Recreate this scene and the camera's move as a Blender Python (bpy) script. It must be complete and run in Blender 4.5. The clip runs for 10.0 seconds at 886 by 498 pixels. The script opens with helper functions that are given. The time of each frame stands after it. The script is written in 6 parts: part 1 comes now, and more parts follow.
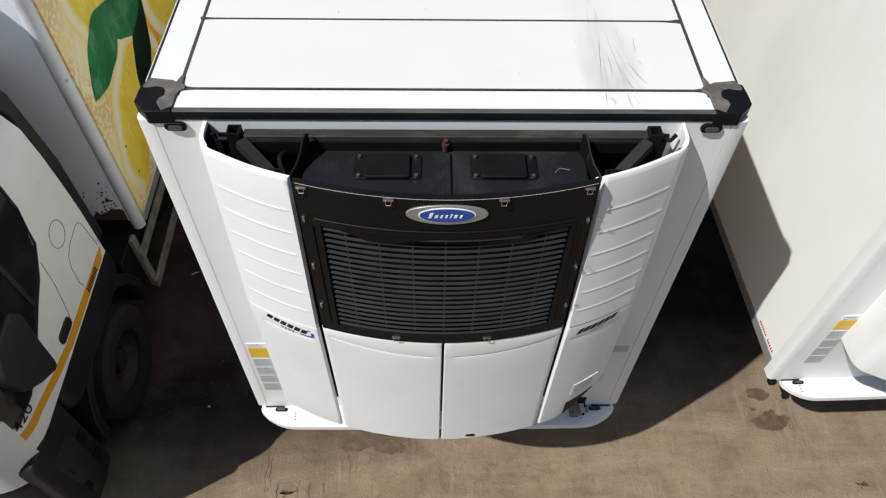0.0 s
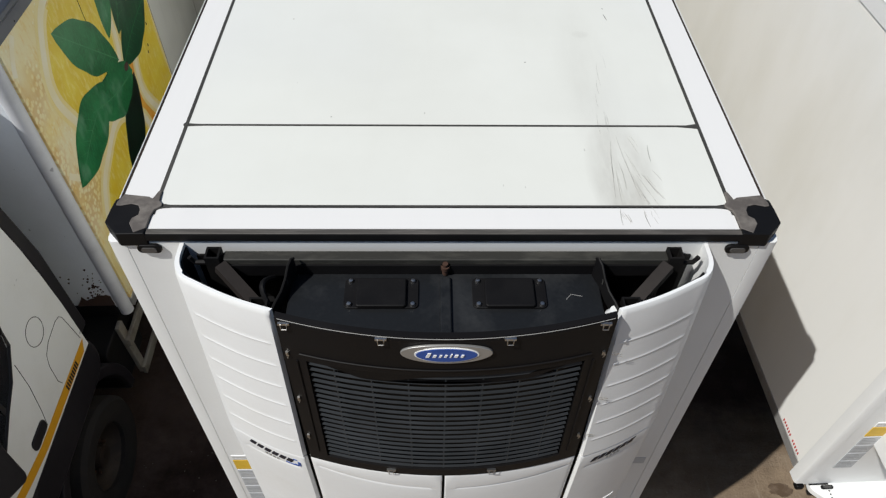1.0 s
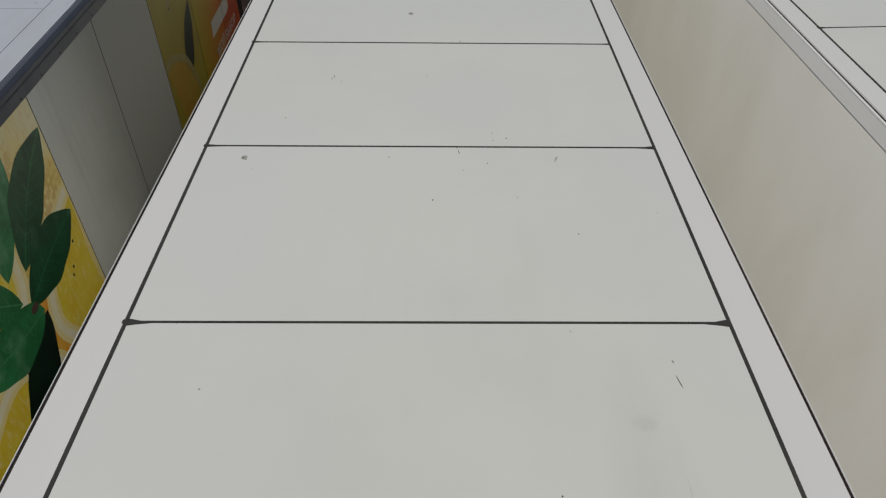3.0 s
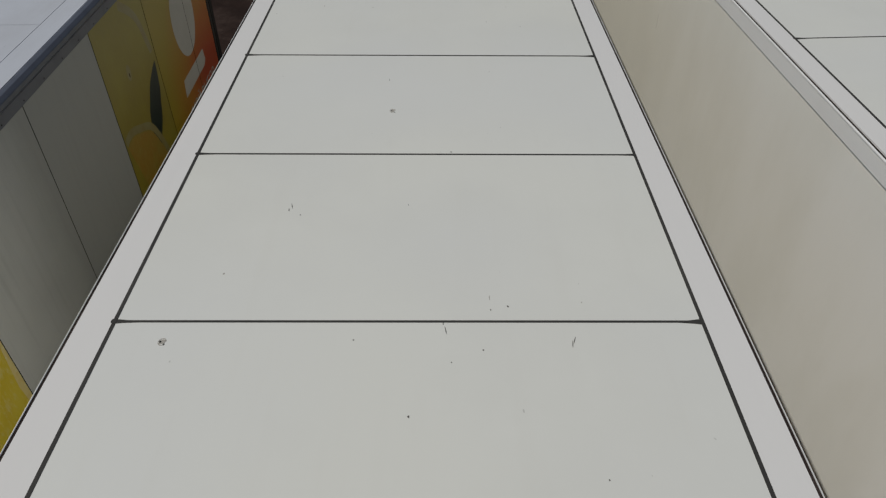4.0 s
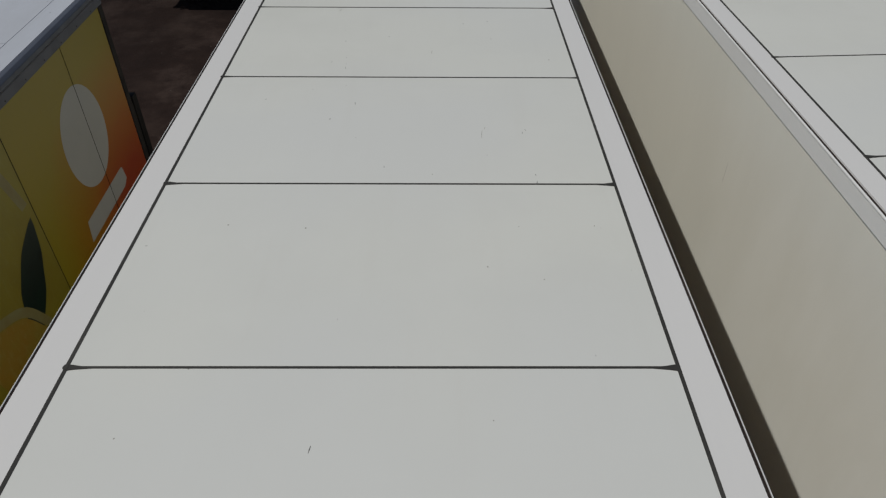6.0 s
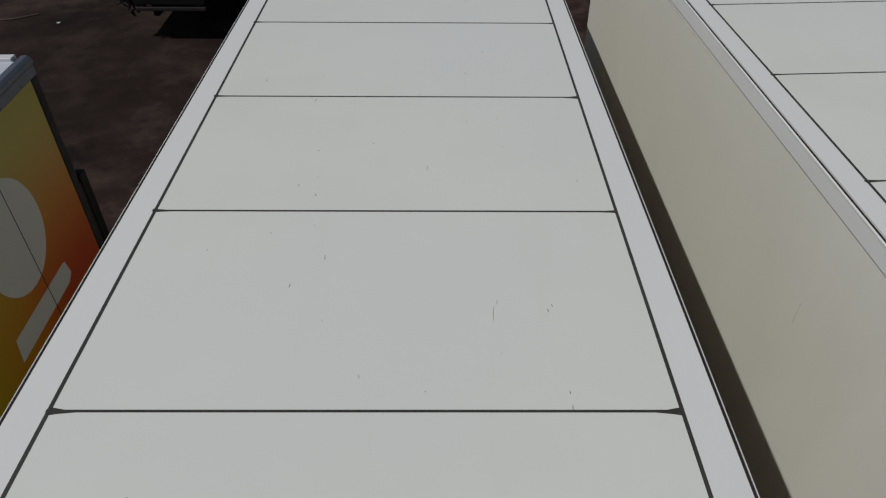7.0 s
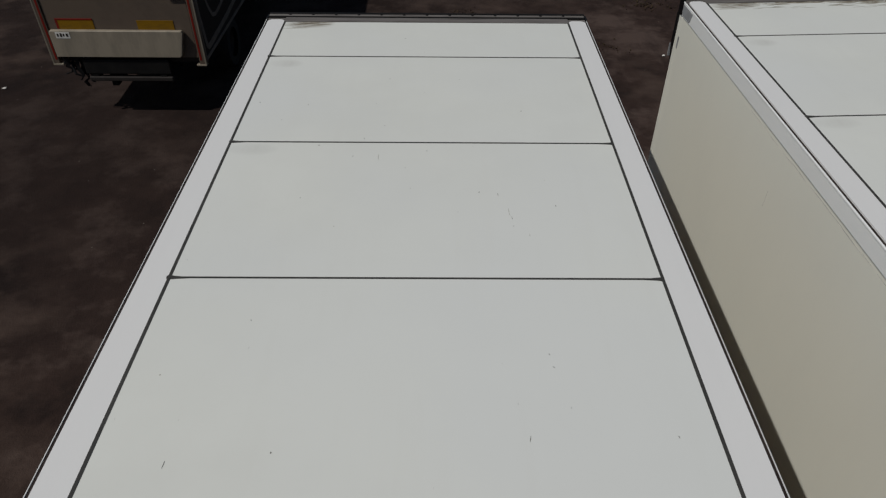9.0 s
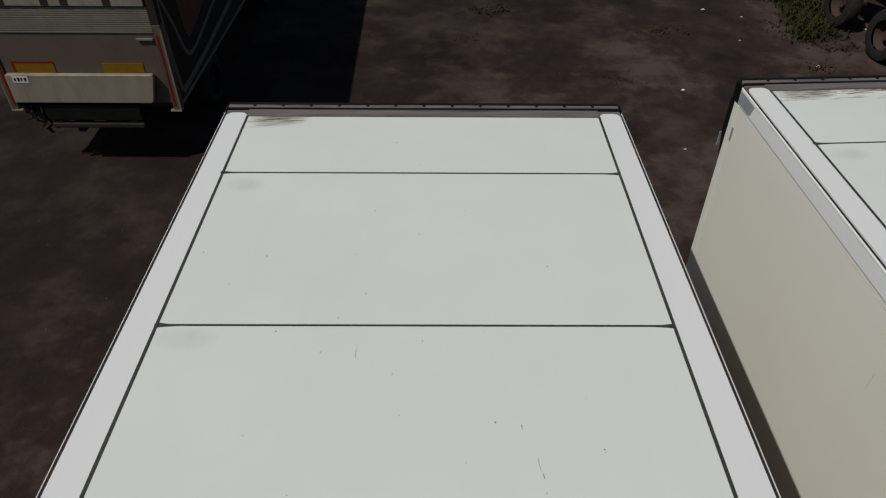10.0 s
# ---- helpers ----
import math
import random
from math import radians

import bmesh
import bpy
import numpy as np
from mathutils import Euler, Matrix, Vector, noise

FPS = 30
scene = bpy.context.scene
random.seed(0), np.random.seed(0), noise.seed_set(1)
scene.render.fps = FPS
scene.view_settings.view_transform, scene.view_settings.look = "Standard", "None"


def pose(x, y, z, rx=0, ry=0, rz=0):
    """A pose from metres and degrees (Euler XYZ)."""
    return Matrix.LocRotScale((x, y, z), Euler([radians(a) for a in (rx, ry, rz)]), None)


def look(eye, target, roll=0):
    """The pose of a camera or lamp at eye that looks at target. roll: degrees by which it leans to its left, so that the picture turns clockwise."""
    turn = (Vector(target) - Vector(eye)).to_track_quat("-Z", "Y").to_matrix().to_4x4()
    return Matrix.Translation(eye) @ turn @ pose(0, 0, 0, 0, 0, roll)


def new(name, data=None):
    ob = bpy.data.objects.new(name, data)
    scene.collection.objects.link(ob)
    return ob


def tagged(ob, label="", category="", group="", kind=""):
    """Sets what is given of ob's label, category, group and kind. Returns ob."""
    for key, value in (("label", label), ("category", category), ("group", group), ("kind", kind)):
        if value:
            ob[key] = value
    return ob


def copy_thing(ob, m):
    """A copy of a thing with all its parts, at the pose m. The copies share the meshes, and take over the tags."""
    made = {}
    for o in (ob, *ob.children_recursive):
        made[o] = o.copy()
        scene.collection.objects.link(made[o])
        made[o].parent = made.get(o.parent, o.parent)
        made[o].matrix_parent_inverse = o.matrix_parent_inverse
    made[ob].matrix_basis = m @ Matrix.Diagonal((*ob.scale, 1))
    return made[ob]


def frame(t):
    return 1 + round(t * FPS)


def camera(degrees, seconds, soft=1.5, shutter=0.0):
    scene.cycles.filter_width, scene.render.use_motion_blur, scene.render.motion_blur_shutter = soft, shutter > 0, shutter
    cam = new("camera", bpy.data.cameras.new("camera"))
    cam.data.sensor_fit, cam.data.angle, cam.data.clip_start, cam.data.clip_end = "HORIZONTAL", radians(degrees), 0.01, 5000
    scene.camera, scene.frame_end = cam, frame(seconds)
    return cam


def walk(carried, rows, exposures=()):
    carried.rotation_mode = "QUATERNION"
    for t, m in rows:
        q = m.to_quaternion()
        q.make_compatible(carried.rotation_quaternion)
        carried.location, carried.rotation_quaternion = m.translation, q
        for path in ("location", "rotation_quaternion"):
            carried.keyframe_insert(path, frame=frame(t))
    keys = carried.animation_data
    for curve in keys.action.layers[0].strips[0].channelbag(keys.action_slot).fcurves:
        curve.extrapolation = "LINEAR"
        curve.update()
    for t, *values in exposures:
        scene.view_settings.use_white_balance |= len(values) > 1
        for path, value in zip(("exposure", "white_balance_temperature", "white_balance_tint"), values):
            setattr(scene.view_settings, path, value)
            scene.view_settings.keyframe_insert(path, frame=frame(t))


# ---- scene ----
cam = camera(65.8, 10.0, soft=1.25)
PATH = [
    (0, (-0.07, -2.213, 5.941), (-0.03, -0.997, 4.353), 1.5),
    (0.5, (-0.06, -2.067, 5.941), (-0.025, -0.796, 4.397), 1.4),
    (1, (-0.049, -1.789, 5.935), (-0.019, -0.465, 4.436), 1.0),
    (1.5, (-0.051, -1.4, 5.921), (-0.018, -0.023, 4.472), 1.2),
    (2, (-0.03, -0.939, 5.908), (-0.002, 0.486, 4.505), 1.0),
    (2.5, (-0.004, -0.438, 5.921), (0.02, 1.034, 4.567), 0.9),
    (3, (0.02, 0.107, 5.935), (0.044, 1.603, 4.608), 0.8),
    (4.5, (0.144, 1.808, 5.946), (0.159, 3.343, 4.664), 0.4),
    (5, (0.167, 2.446, 5.968), (0.183, 3.981, 4.687), 0.4),
    (5.5, (0.207, 3.124, 5.975), (0.225, 4.657, 4.691), 0.5),
    (7, (0.255, 5.178, 6.041), (0.271, 6.713, 4.759), 0.5),
    (7.5, (0.189, 5.855, 6.061), (0.206, 7.391, 4.78), 0.5),
    (8, (0.144, 6.549, 6.086), (0.163, 8.085, 4.805), 0.6),
    (8.5, (0.112, 7.259, 6.116), (0.13, 8.794, 4.834), 0.6),
    (9, (0.097, 7.977, 6.142), (0.112, 9.513, 4.862), 0.6),
    (9.5, (0.094, 8.702, 6.171), (0.11, 10.237, 4.89), 0.7),
    (10, (0.097, 9.438, 6.209), (0.111, 10.971, 4.923), 0.5),
]
walk(cam, [(t, look(eye, aim, roll)) for t, eye, aim, roll in PATH], exposures=[(0, 0.2, 6250, 9), (0.5, 0.08, 6250, 9), (1, -0.01, 6300, 9), (1.5, -0.17, 6350, 9), (2, -0.42, 6450, 9), (2.5, -0.69, 6500, 9), (3.2, -0.83, 6500, 9), (5.5, -0.89, 6450, 9), (7.5, -0.91, 6300, 9), (8.5, -0.87, 6350, 9), (9.5, -0.81, 6400, 9), (10, -0.67, 6400, 9)])

# ---- light ----
SUN_TRAVEL = Vector((1.23, 0.69, -1.96)).normalized()
sun = new("sun", bpy.data.lights.new("sun", "SUN"))
sun.data.energy, sun.data.angle, sun.data.color = 4.4, radians(0.55), (1.0, 0.965, 0.91)
sun.matrix_world = Matrix.Translation((0, 0, 30)) @ SUN_TRAVEL.to_track_quat("-Z", "Y").to_matrix().to_4x4()
world = bpy.data.worlds.new("sky")
scene.world = world
world.use_nodes = True
wn = world.node_tree
sky = wn.nodes.new("ShaderNodeTexSky")
sky.sky_type, sky.sun_disc = "NISHITA", False
sky.sun_elevation = math.asin(-SUN_TRAVEL.z)
sky.sun_rotation = math.atan2(-SUN_TRAVEL.x, -SUN_TRAVEL.y)
wn.links.new(sky.outputs[0], wn.nodes["Background"].inputs[0])
wn.nodes["Background"].inputs[1].default_value = 0.06


# ---- materials ----
def nodes_of(name):
    m = bpy.data.materials.new(name)
    m.use_nodes = True
    return m, m.node_tree.nodes, m.node_tree.links, m.node_tree.nodes["Principled BSDF"]


def noise_node(n, l, vec, scale, detail=4, rough=0.55):
    t = n.new("ShaderNodeTexNoise")
    t.inputs["Scale"].default_value, t.inputs["Detail"].default_value, t.inputs["Roughness"].default_value = scale, detail, rough
    l.new(vec, t.inputs["Vector"])
    return t.outputs["Fac"]


def ramp(n, l, fac, lo, hi):
    r = n.new("ShaderNodeMapRange")
    r.inputs["From Min"].default_value, r.inputs["From Max"].default_value = lo, hi
    l.new(fac, r.inputs["Value"])
    return r.outputs["Result"]


def mix(n, l, fac, a, b):
    m = n.new("ShaderNodeMix")
    m.data_type = "RGBA"
    for sock, v in ((m.inputs["Factor"], fac), (m.inputs["A"], a), (m.inputs["B"], b)):
        if isinstance(v, bpy.types.NodeSocket):
            l.new(v, sock)
        elif isinstance(v, (tuple, list)):
            sock.default_value = (*v[:3], 1)
        else:
            sock.default_value = v
    return m.outputs["Result"]


def calc(n, l, op, a, b=0.0):
    m = n.new("ShaderNodeMath")
    m.operation = op
    for sock, v in zip(m.inputs, (a, b)):
        if isinstance(v, bpy.types.NodeSocket):
            l.new(v, sock)
        else:
            sock.default_value = v
    return m.outputs[0]


def coords(n, l, stretch=(1, 1, 1)):
    c = n.new("ShaderNodeTexCoord")
    m = n.new("ShaderNodeMapping")
    m.inputs["Scale"].default_value = stretch
    l.new(c.outputs["Object"], m.inputs["Vector"])
    return m.outputs["Vector"]


def bump(n, l, b, height, strength, distance):
    u = n.new("ShaderNodeBump")
    u.inputs["Strength"].default_value, u.inputs["Distance"].default_value = strength, distance
    l.new(height, u.inputs["Height"])
    l.new(u.outputs["Normal"], b.inputs["Normal"])


def surface(name, col, worn=None, rough=0.5, metal=0.0, scale=3.0, grain=60.0, amount=0.5, relief=0.15, spread=(0.45, 0.75),
            stretch=(1, 1, 1), speck=None, coat=0.0, gloss=0.5):
    """A painted, plastic or metal surface: base colour, broad wear in a second colour, fine grain and relief, dark specks."""
    m, n, l, b = nodes_of(name)
    v = coords(n, l, stretch)
    worn = worn or tuple(c * 0.7 for c in col)
    broad = ramp(n, l, noise_node(n, l, v, scale, 5, 0.6), *spread)
    fine = noise_node(n, l, v, grain, 3)
    f = calc(n, l, "MULTIPLY", broad, amount)
    f = calc(n, l, "ADD", f, calc(n, l, "MULTIPLY", calc(n, l, "SUBTRACT", fine, 0.5), amount * 0.5))
    c = mix(n, l, f, col, worn)
    if speck:
        s = ramp(n, l, noise_node(n, l, v, speck, 1), 0.77, 0.8)
        c = mix(n, l, calc(n, l, "MULTIPLY", s, 0.6), c, tuple(x * 0.25 for x in col))
    l.new(c, b.inputs["Base Color"])
    l.new(calc(n, l, "ADD", calc(n, l, "MULTIPLY", broad, 0.12), rough), b.inputs["Roughness"])
    b.inputs["Metallic"].default_value = metal
    b.inputs["Coat Weight"].default_value = coat
    b.inputs["Specular IOR Level"].default_value = gloss
    if relief:
        bump(n, l, b, fine, relief, 0.002)
    return m


def roof_paint():
    """White composite roof sheet: faint cloudy dirt, rain streaks, scuffs over one patch near the nose and dirt along the rear edge."""
    m, n, l, b = nodes_of("roof_sheet")
    v = coords(n, l)
    base, dull = (0.7, 0.702, 0.648), (0.655, 0.655, 0.6)
    c = mix(n, l, ramp(n, l, noise_node(n, l, v, 0.9, 5, 0.6), 0.4, 0.7), base, dull)
    c = mix(n, l, calc(n, l, "MULTIPLY", ramp(n, l, noise_node(n, l, v, 0.45, 2), 0.42, 0.62), 0.7), c, (0.688, 0.695, 0.668))
    # dirty streaks along the trailer
    vs = coords(n, l, (9, 0.7, 1))
    c = mix(n, l, calc(n, l, "MULTIPLY", ramp(n, l, noise_node(n, l, vs, 1.0, 4), 0.55, 0.8), 0.1), c, (0.6, 0.58, 0.52))
    sep = n.new("ShaderNodeSeparateXYZ")
    l.new(v, sep.inputs[0])

    def patch(cx, cy, sx, sy):
        dx = calc(n, l, "POWER", calc(n, l, "ABSOLUTE", calc(n, l, "DIVIDE", calc(n, l, "SUBTRACT", sep.outputs[0], cx), sx)), 2)
        dy = calc(n, l, "POWER", calc(n, l, "ABSOLUTE", calc(n, l, "DIVIDE", calc(n, l, "SUBTRACT", sep.outputs[1], cy), sy)), 2)
        return ramp(n, l, calc(n, l, "ADD", dx, dy), 1.0, 0.15)
    rub = noise_node(n, l, coords(n, l, (3.2, 0.8, 1)), 2.2, 6, 0.7)
    for px, py, sx, sy, k in ((0.75, 0.34, 0.16, 0.38, 0.44), (0.72, 0.2, 0.12, 0.26, 0.25), (0.7, 1.05, 0.16, 0.7, 0.12), (-1.0, 12.63, 0.13, 0.07, 0.24), (-1.0, 11.46, 0.16, 0.07, 0.2), (0.72, 1.42, 0.05, 0.04, 0.2)):
        f = calc(n, l, "MULTIPLY", patch(px, py, sx, sy), calc(n, l, "MULTIPLY", ramp(n, l, rub, 0.2, 0.66), k))
        c = mix(n, l, f, c, (0.3, 0.28, 0.24))
    line = noise_node(n, l, coords(n, l, (26, 1.6, 1)), 1.3, 5, 0.75)
    f = calc(n, l, "MULTIPLY", patch(0.77, 0.7, 0.12, 0.7), ramp(n, l, line, 0.63, 0.68))
    c = mix(n, l, calc(n, l, "MULTIPLY", f, 0.3), c, (0.2, 0.19, 0.17))
    # rubbed dirt by the rear edge
    line = noise_node(n, l, coords(n, l, (1.6, 16, 1)), 2.0, 5, 0.7)
    f = calc(n, l, "MULTIPLY", patch(-0.95, 13.36, 0.22, 0.085), ramp(n, l, line, 0.3, 0.55))
    c = mix(n, l, calc(n, l, "MULTIPLY", f, 0.8), c, (0.3, 0.27, 0.22))
    s = ramp(n, l, noise_node(n, l, coords(n, l, (1.6, 0.7, 1)), 24.0, 1), 0.8, 0.82)
    c = mix(n, l, calc(n, l, "MULTIPLY", s, 0.35), c, (0.2, 0.19, 0.165))
    l.new(c, b.inputs["Base Color"])
    b.inputs["Roughness"].default_value = 0.42
    bump(n, l, b, noise_node(n, l, v, 3.0, 3), 0.06, 0.02)
    return m


def side_sheet():
    """Cream side sheet, painted nearly white by the nose to hold the brighter exposure there, and darker towards the
    tail.
    """
    m, n, l, b = nodes_of("cream_side_sheet")
    v = coords(n, l)
    sep = n.new("ShaderNodeSeparateXYZ")
    l.new(v, sep.inputs[0])
    cloud = noise_node(n, l, coords(n, l, (1, 1, 0.5)), 0.8, 5, 0.6)
    along = calc(n, l, "ADD", sep.outputs[1], calc(n, l, "MULTIPLY", calc(n, l, "SUBTRACT", cloud, 0.5), 5.0))
    # the brightness change along the wall is put into its colour
    c = mix(n, l, ramp(n, l, along, 1.0, 8.5), (0.87, 0.868, 0.83), (0.755, 0.742, 0.65))
    c = mix(n, l, calc(n, l, "MULTIPLY", ramp(n, l, cloud, 0.45, 0.75), 0.45), c, (0.69, 0.675, 0.595))
    c = mix(n, l, calc(n, l, "MULTIPLY", ramp(n, l, noise_node(n, l, coords(n, l, (1, 7, 0.4)), 1.5, 4, 0.6), 0.5, 0.75), 0.04), c, (0.6, 0.57, 0.48))
    l.new(c, b.inputs["Base Color"])
    b.inputs["Roughness"].default_value = 0.4
    bump(n, l, b, noise_node(n, l, v, 60.0, 3), 0.03, 0.002)
    return m


def ground_mat():
    """Pale dusty concrete by the trailer noses that gives way to dark oily dirt further back, its edge brought forward
    to deepen the shade.
    """
    m, n, l, b = nodes_of("yard_ground")
    v = coords(n, l)
    sep = n.new("ShaderNodeSeparateXYZ")
    l.new(v, sep.inputs[0])
    mid = noise_node(n, l, v, 2.2, 6, 0.65)
    fine = noise_node(n, l, v, 45.0, 4, 0.7)
    warp = noise_node(n, l, coords(n, l, (1.0, 1.1, 1)), 0.6, 6, 0.66)
    conc = mix(n, l, ramp(n, l, mid, 0.36, 0.66), (0.255, 0.193, 0.132), (0.168, 0.124, 0.083))
    conc = mix(n, l, calc(n, l, "MULTIPLY", ramp(n, l, noise_node(n, l, coords(n, l, (0.7, 4.0, 1)), 1.3, 6, 0.65), 0.46, 0.68), 0.6), conc, (0.3, 0.238, 0.172))
    conc = mix(n, l, calc(n, l, "MULTIPLY", ramp(n, l, noise_node(n, l, v, 3.2, 6, 0.7), 0.56, 0.7), 0.55), conc, (0.13, 0.084, 0.052))
    conc = mix(n, l, calc(n, l, "MULTIPLY", ramp(n, l, noise_node(n, l, v, 17.0, 5, 0.75), 0.5, 0.68), 0.22), conc, (0.115, 0.079, 0.051))
    conc = mix(n, l, calc(n, l, "MULTIPLY", ramp(n, l, fine, 0.46, 0.68), 0.2), conc, (0.11, 0.078, 0.053))
    conc = mix(n, l, calc(n, l, "MULTIPLY", ramp(n, l, noise_node(n, l, coords(n, l, (7.0, 0.8, 1)), 1.6, 5, 0.7), 0.56, 0.7), 0.4), conc, (0.33, 0.27, 0.2))
    conc = mix(n, l, calc(n, l, "MULTIPLY", ramp(n, l, noise_node(n, l, v, 30.0, 2), 0.71, 0.74), 0.7), conc, (0.45, 0.38, 0.3))
    dirt = mix(n, l, ramp(n, l, mid, 0.36, 0.7), (0.03697, 0.02272, 0.01826), (0.02103, 0.01264, 0.01029))
    dirt = mix(n, l, calc(n, l, "MULTIPLY", ramp(n, l, warp, 0.5, 0.62), 0.8), dirt, (0.0812, 0.0568, 0.04731))
    dirt = mix(n, l, calc(n, l, "MULTIPLY", ramp(n, l, warp, 0.44, 0.34), 0.7), dirt, (0.01015, 0.00672, 0.006142))
    dirt = mix(n, l, calc(n, l, "MULTIPLY", ramp(n, l, fine, 0.5, 0.78), 0.25), dirt, (0.0609, 0.0416, 0.03403))
    dirt = mix(n, l, calc(n, l, "MULTIPLY", ramp(n, l, noise_node(n, l, v, 26.0, 2), 0.76, 0.8), 0.25), dirt, (0.12, 0.1, 0.085))
    # darker, browner ground on the lorry's side of the yard
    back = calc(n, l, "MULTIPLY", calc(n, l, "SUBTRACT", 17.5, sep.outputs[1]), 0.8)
    lorry_side = ramp(n, l, calc(n, l, "ADD", calc(n, l, "ADD", sep.outputs[0], back), calc(n, l, "MULTIPLY", warp, 6.0)), 3.5, -1.5)
    dirt = mix(n, l, calc(n, l, "MULTIPLY", lorry_side, 0.6), dirt, (0.01015, 0.00608, 0.00498))
    # soft dusty patches and wheel smears
    dust = calc(n, l, "MULTIPLY", ramp(n, l, noise_node(n, l, coords(n, l, (0.8, 1.0, 1)), 1.15, 5, 0.62), 0.47, 0.68), ramp(n, l, noise_node(n, l, v, 0.28, 2), 0.38, 0.6))
    dirt = mix(n, l, calc(n, l, "MULTIPLY", dust, 0.75), dirt, (0.0667, 0.0456, 0.03652))
    smear = ramp(n, l, noise_node(n, l, coords(n, l, (2.2, 0.5, 1)), 1.0, 5, 0.65), 0.56, 0.72)
    dirt = mix(n, l, calc(n, l, "MULTIPLY", smear, 0.35), dirt, (0.01305, 0.00832, 0.006972))
    # dirt edge drawn forward between the vehicles to put their shade into the ground
    f = calc(n, l, "ADD", calc(n, l, "SUBTRACT", sep.outputs[1], calc(n, l, "MULTIPLY", sep.outputs[0], 0.2)), calc(n, l, "MULTIPLY", warp, 2.0))
    c = mix(n, l, ramp(n, l, f, 0.95, 1.9), conc, dirt)
    l.new(c, b.inputs["Base Color"])
    b.inputs["Roughness"].default_value = 0.92
    b.inputs["Specular IOR Level"].default_value = 0.12
    bump(n, l, b, calc(n, l, "ADD", mid, calc(n, l, "MULTIPLY", fine, 0.6)), 0.6, 0.03)
    return m


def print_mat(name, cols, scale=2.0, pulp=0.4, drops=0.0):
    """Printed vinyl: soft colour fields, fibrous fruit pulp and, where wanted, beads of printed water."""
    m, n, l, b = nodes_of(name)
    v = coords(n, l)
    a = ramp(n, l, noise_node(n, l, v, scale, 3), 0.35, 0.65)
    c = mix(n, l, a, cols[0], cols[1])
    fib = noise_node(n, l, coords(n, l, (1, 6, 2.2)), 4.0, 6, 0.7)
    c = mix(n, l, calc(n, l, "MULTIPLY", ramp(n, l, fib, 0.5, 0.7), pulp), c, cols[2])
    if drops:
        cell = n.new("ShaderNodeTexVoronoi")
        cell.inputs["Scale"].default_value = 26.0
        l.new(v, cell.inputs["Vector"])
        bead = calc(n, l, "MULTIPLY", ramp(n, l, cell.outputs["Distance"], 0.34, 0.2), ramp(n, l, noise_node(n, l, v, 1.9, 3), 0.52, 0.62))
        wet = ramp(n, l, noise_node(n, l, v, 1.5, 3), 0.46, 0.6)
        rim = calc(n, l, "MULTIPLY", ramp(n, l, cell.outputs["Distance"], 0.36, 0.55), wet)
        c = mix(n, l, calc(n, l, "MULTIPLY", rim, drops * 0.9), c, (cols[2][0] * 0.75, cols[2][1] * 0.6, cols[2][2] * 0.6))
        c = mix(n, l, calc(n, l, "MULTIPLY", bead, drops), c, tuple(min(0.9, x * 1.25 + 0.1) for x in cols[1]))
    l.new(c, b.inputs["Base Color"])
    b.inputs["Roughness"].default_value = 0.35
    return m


def leaf_mat(name, dark, mid, shine, share):
    """Printed leaf: dark green with soft broad tone, fine cross ribs and the pale gloss of the photograph."""
    m, n, l, b = nodes_of(name)
    v = coords(n, l)
    c = mix(n, l, ramp(n, l, noise_node(n, l, v, 2.4, 3), 0.34, 0.66), dark, mid)
    rib = noise_node(n, l, coords(n, l, (1, 9, 5)), 6.0, 4, 0.6)
    c = mix(n, l, calc(n, l, "MULTIPLY", ramp(n, l, rib, 0.45, 0.7), 0.3), c, tuple(x * 1.7 for x in mid))
    c = mix(n, l, calc(n, l, "MULTIPLY", ramp(n, l, noise_node(n, l, coords(n, l, (1, 1.6, 1)), 3.6, 4, 0.5), 0.56, 0.76), share), c, shine)
    l.new(c, b.inputs["Base Color"])
    b.inputs["Roughness"].default_value = 0.3
    return m


def sunset_mat():
    """Printed vinyl: lemon yellow that warms through orange to red round a spot low on the tail panel, all darkened to
    carry the gap's shade.
    """
    m, n, l, b = nodes_of("sunset_print")
    v = coords(n, l)
    sep = n.new("ShaderNodeSeparateXYZ")
    l.new(v, sep.inputs[0])
    wav = noise_node(n, l, v, 1.3, 3)
    dy = calc(n, l, "MULTIPLY", calc(n, l, "SUBTRACT", sep.outputs[1], 9.75), 0.8)
    dz = calc(n, l, "SUBTRACT", sep.outputs[2], 1.95)
    d = calc(n, l, "SQRT", calc(n, l, "ADD", calc(n, l, "MULTIPLY", dy, dy), calc(n, l, "MULTIPLY", dz, dz)))
    d = calc(n, l, "ADD", d, calc(n, l, "MULTIPLY", calc(n, l, "SUBTRACT", wav, 0.5), 0.45))
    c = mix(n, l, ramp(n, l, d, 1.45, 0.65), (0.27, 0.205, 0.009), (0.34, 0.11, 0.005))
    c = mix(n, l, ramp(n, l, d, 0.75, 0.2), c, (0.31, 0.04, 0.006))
    l.new(c, b.inputs["Base Color"])
    b.inputs["Roughness"].default_value = 0.35
    return m


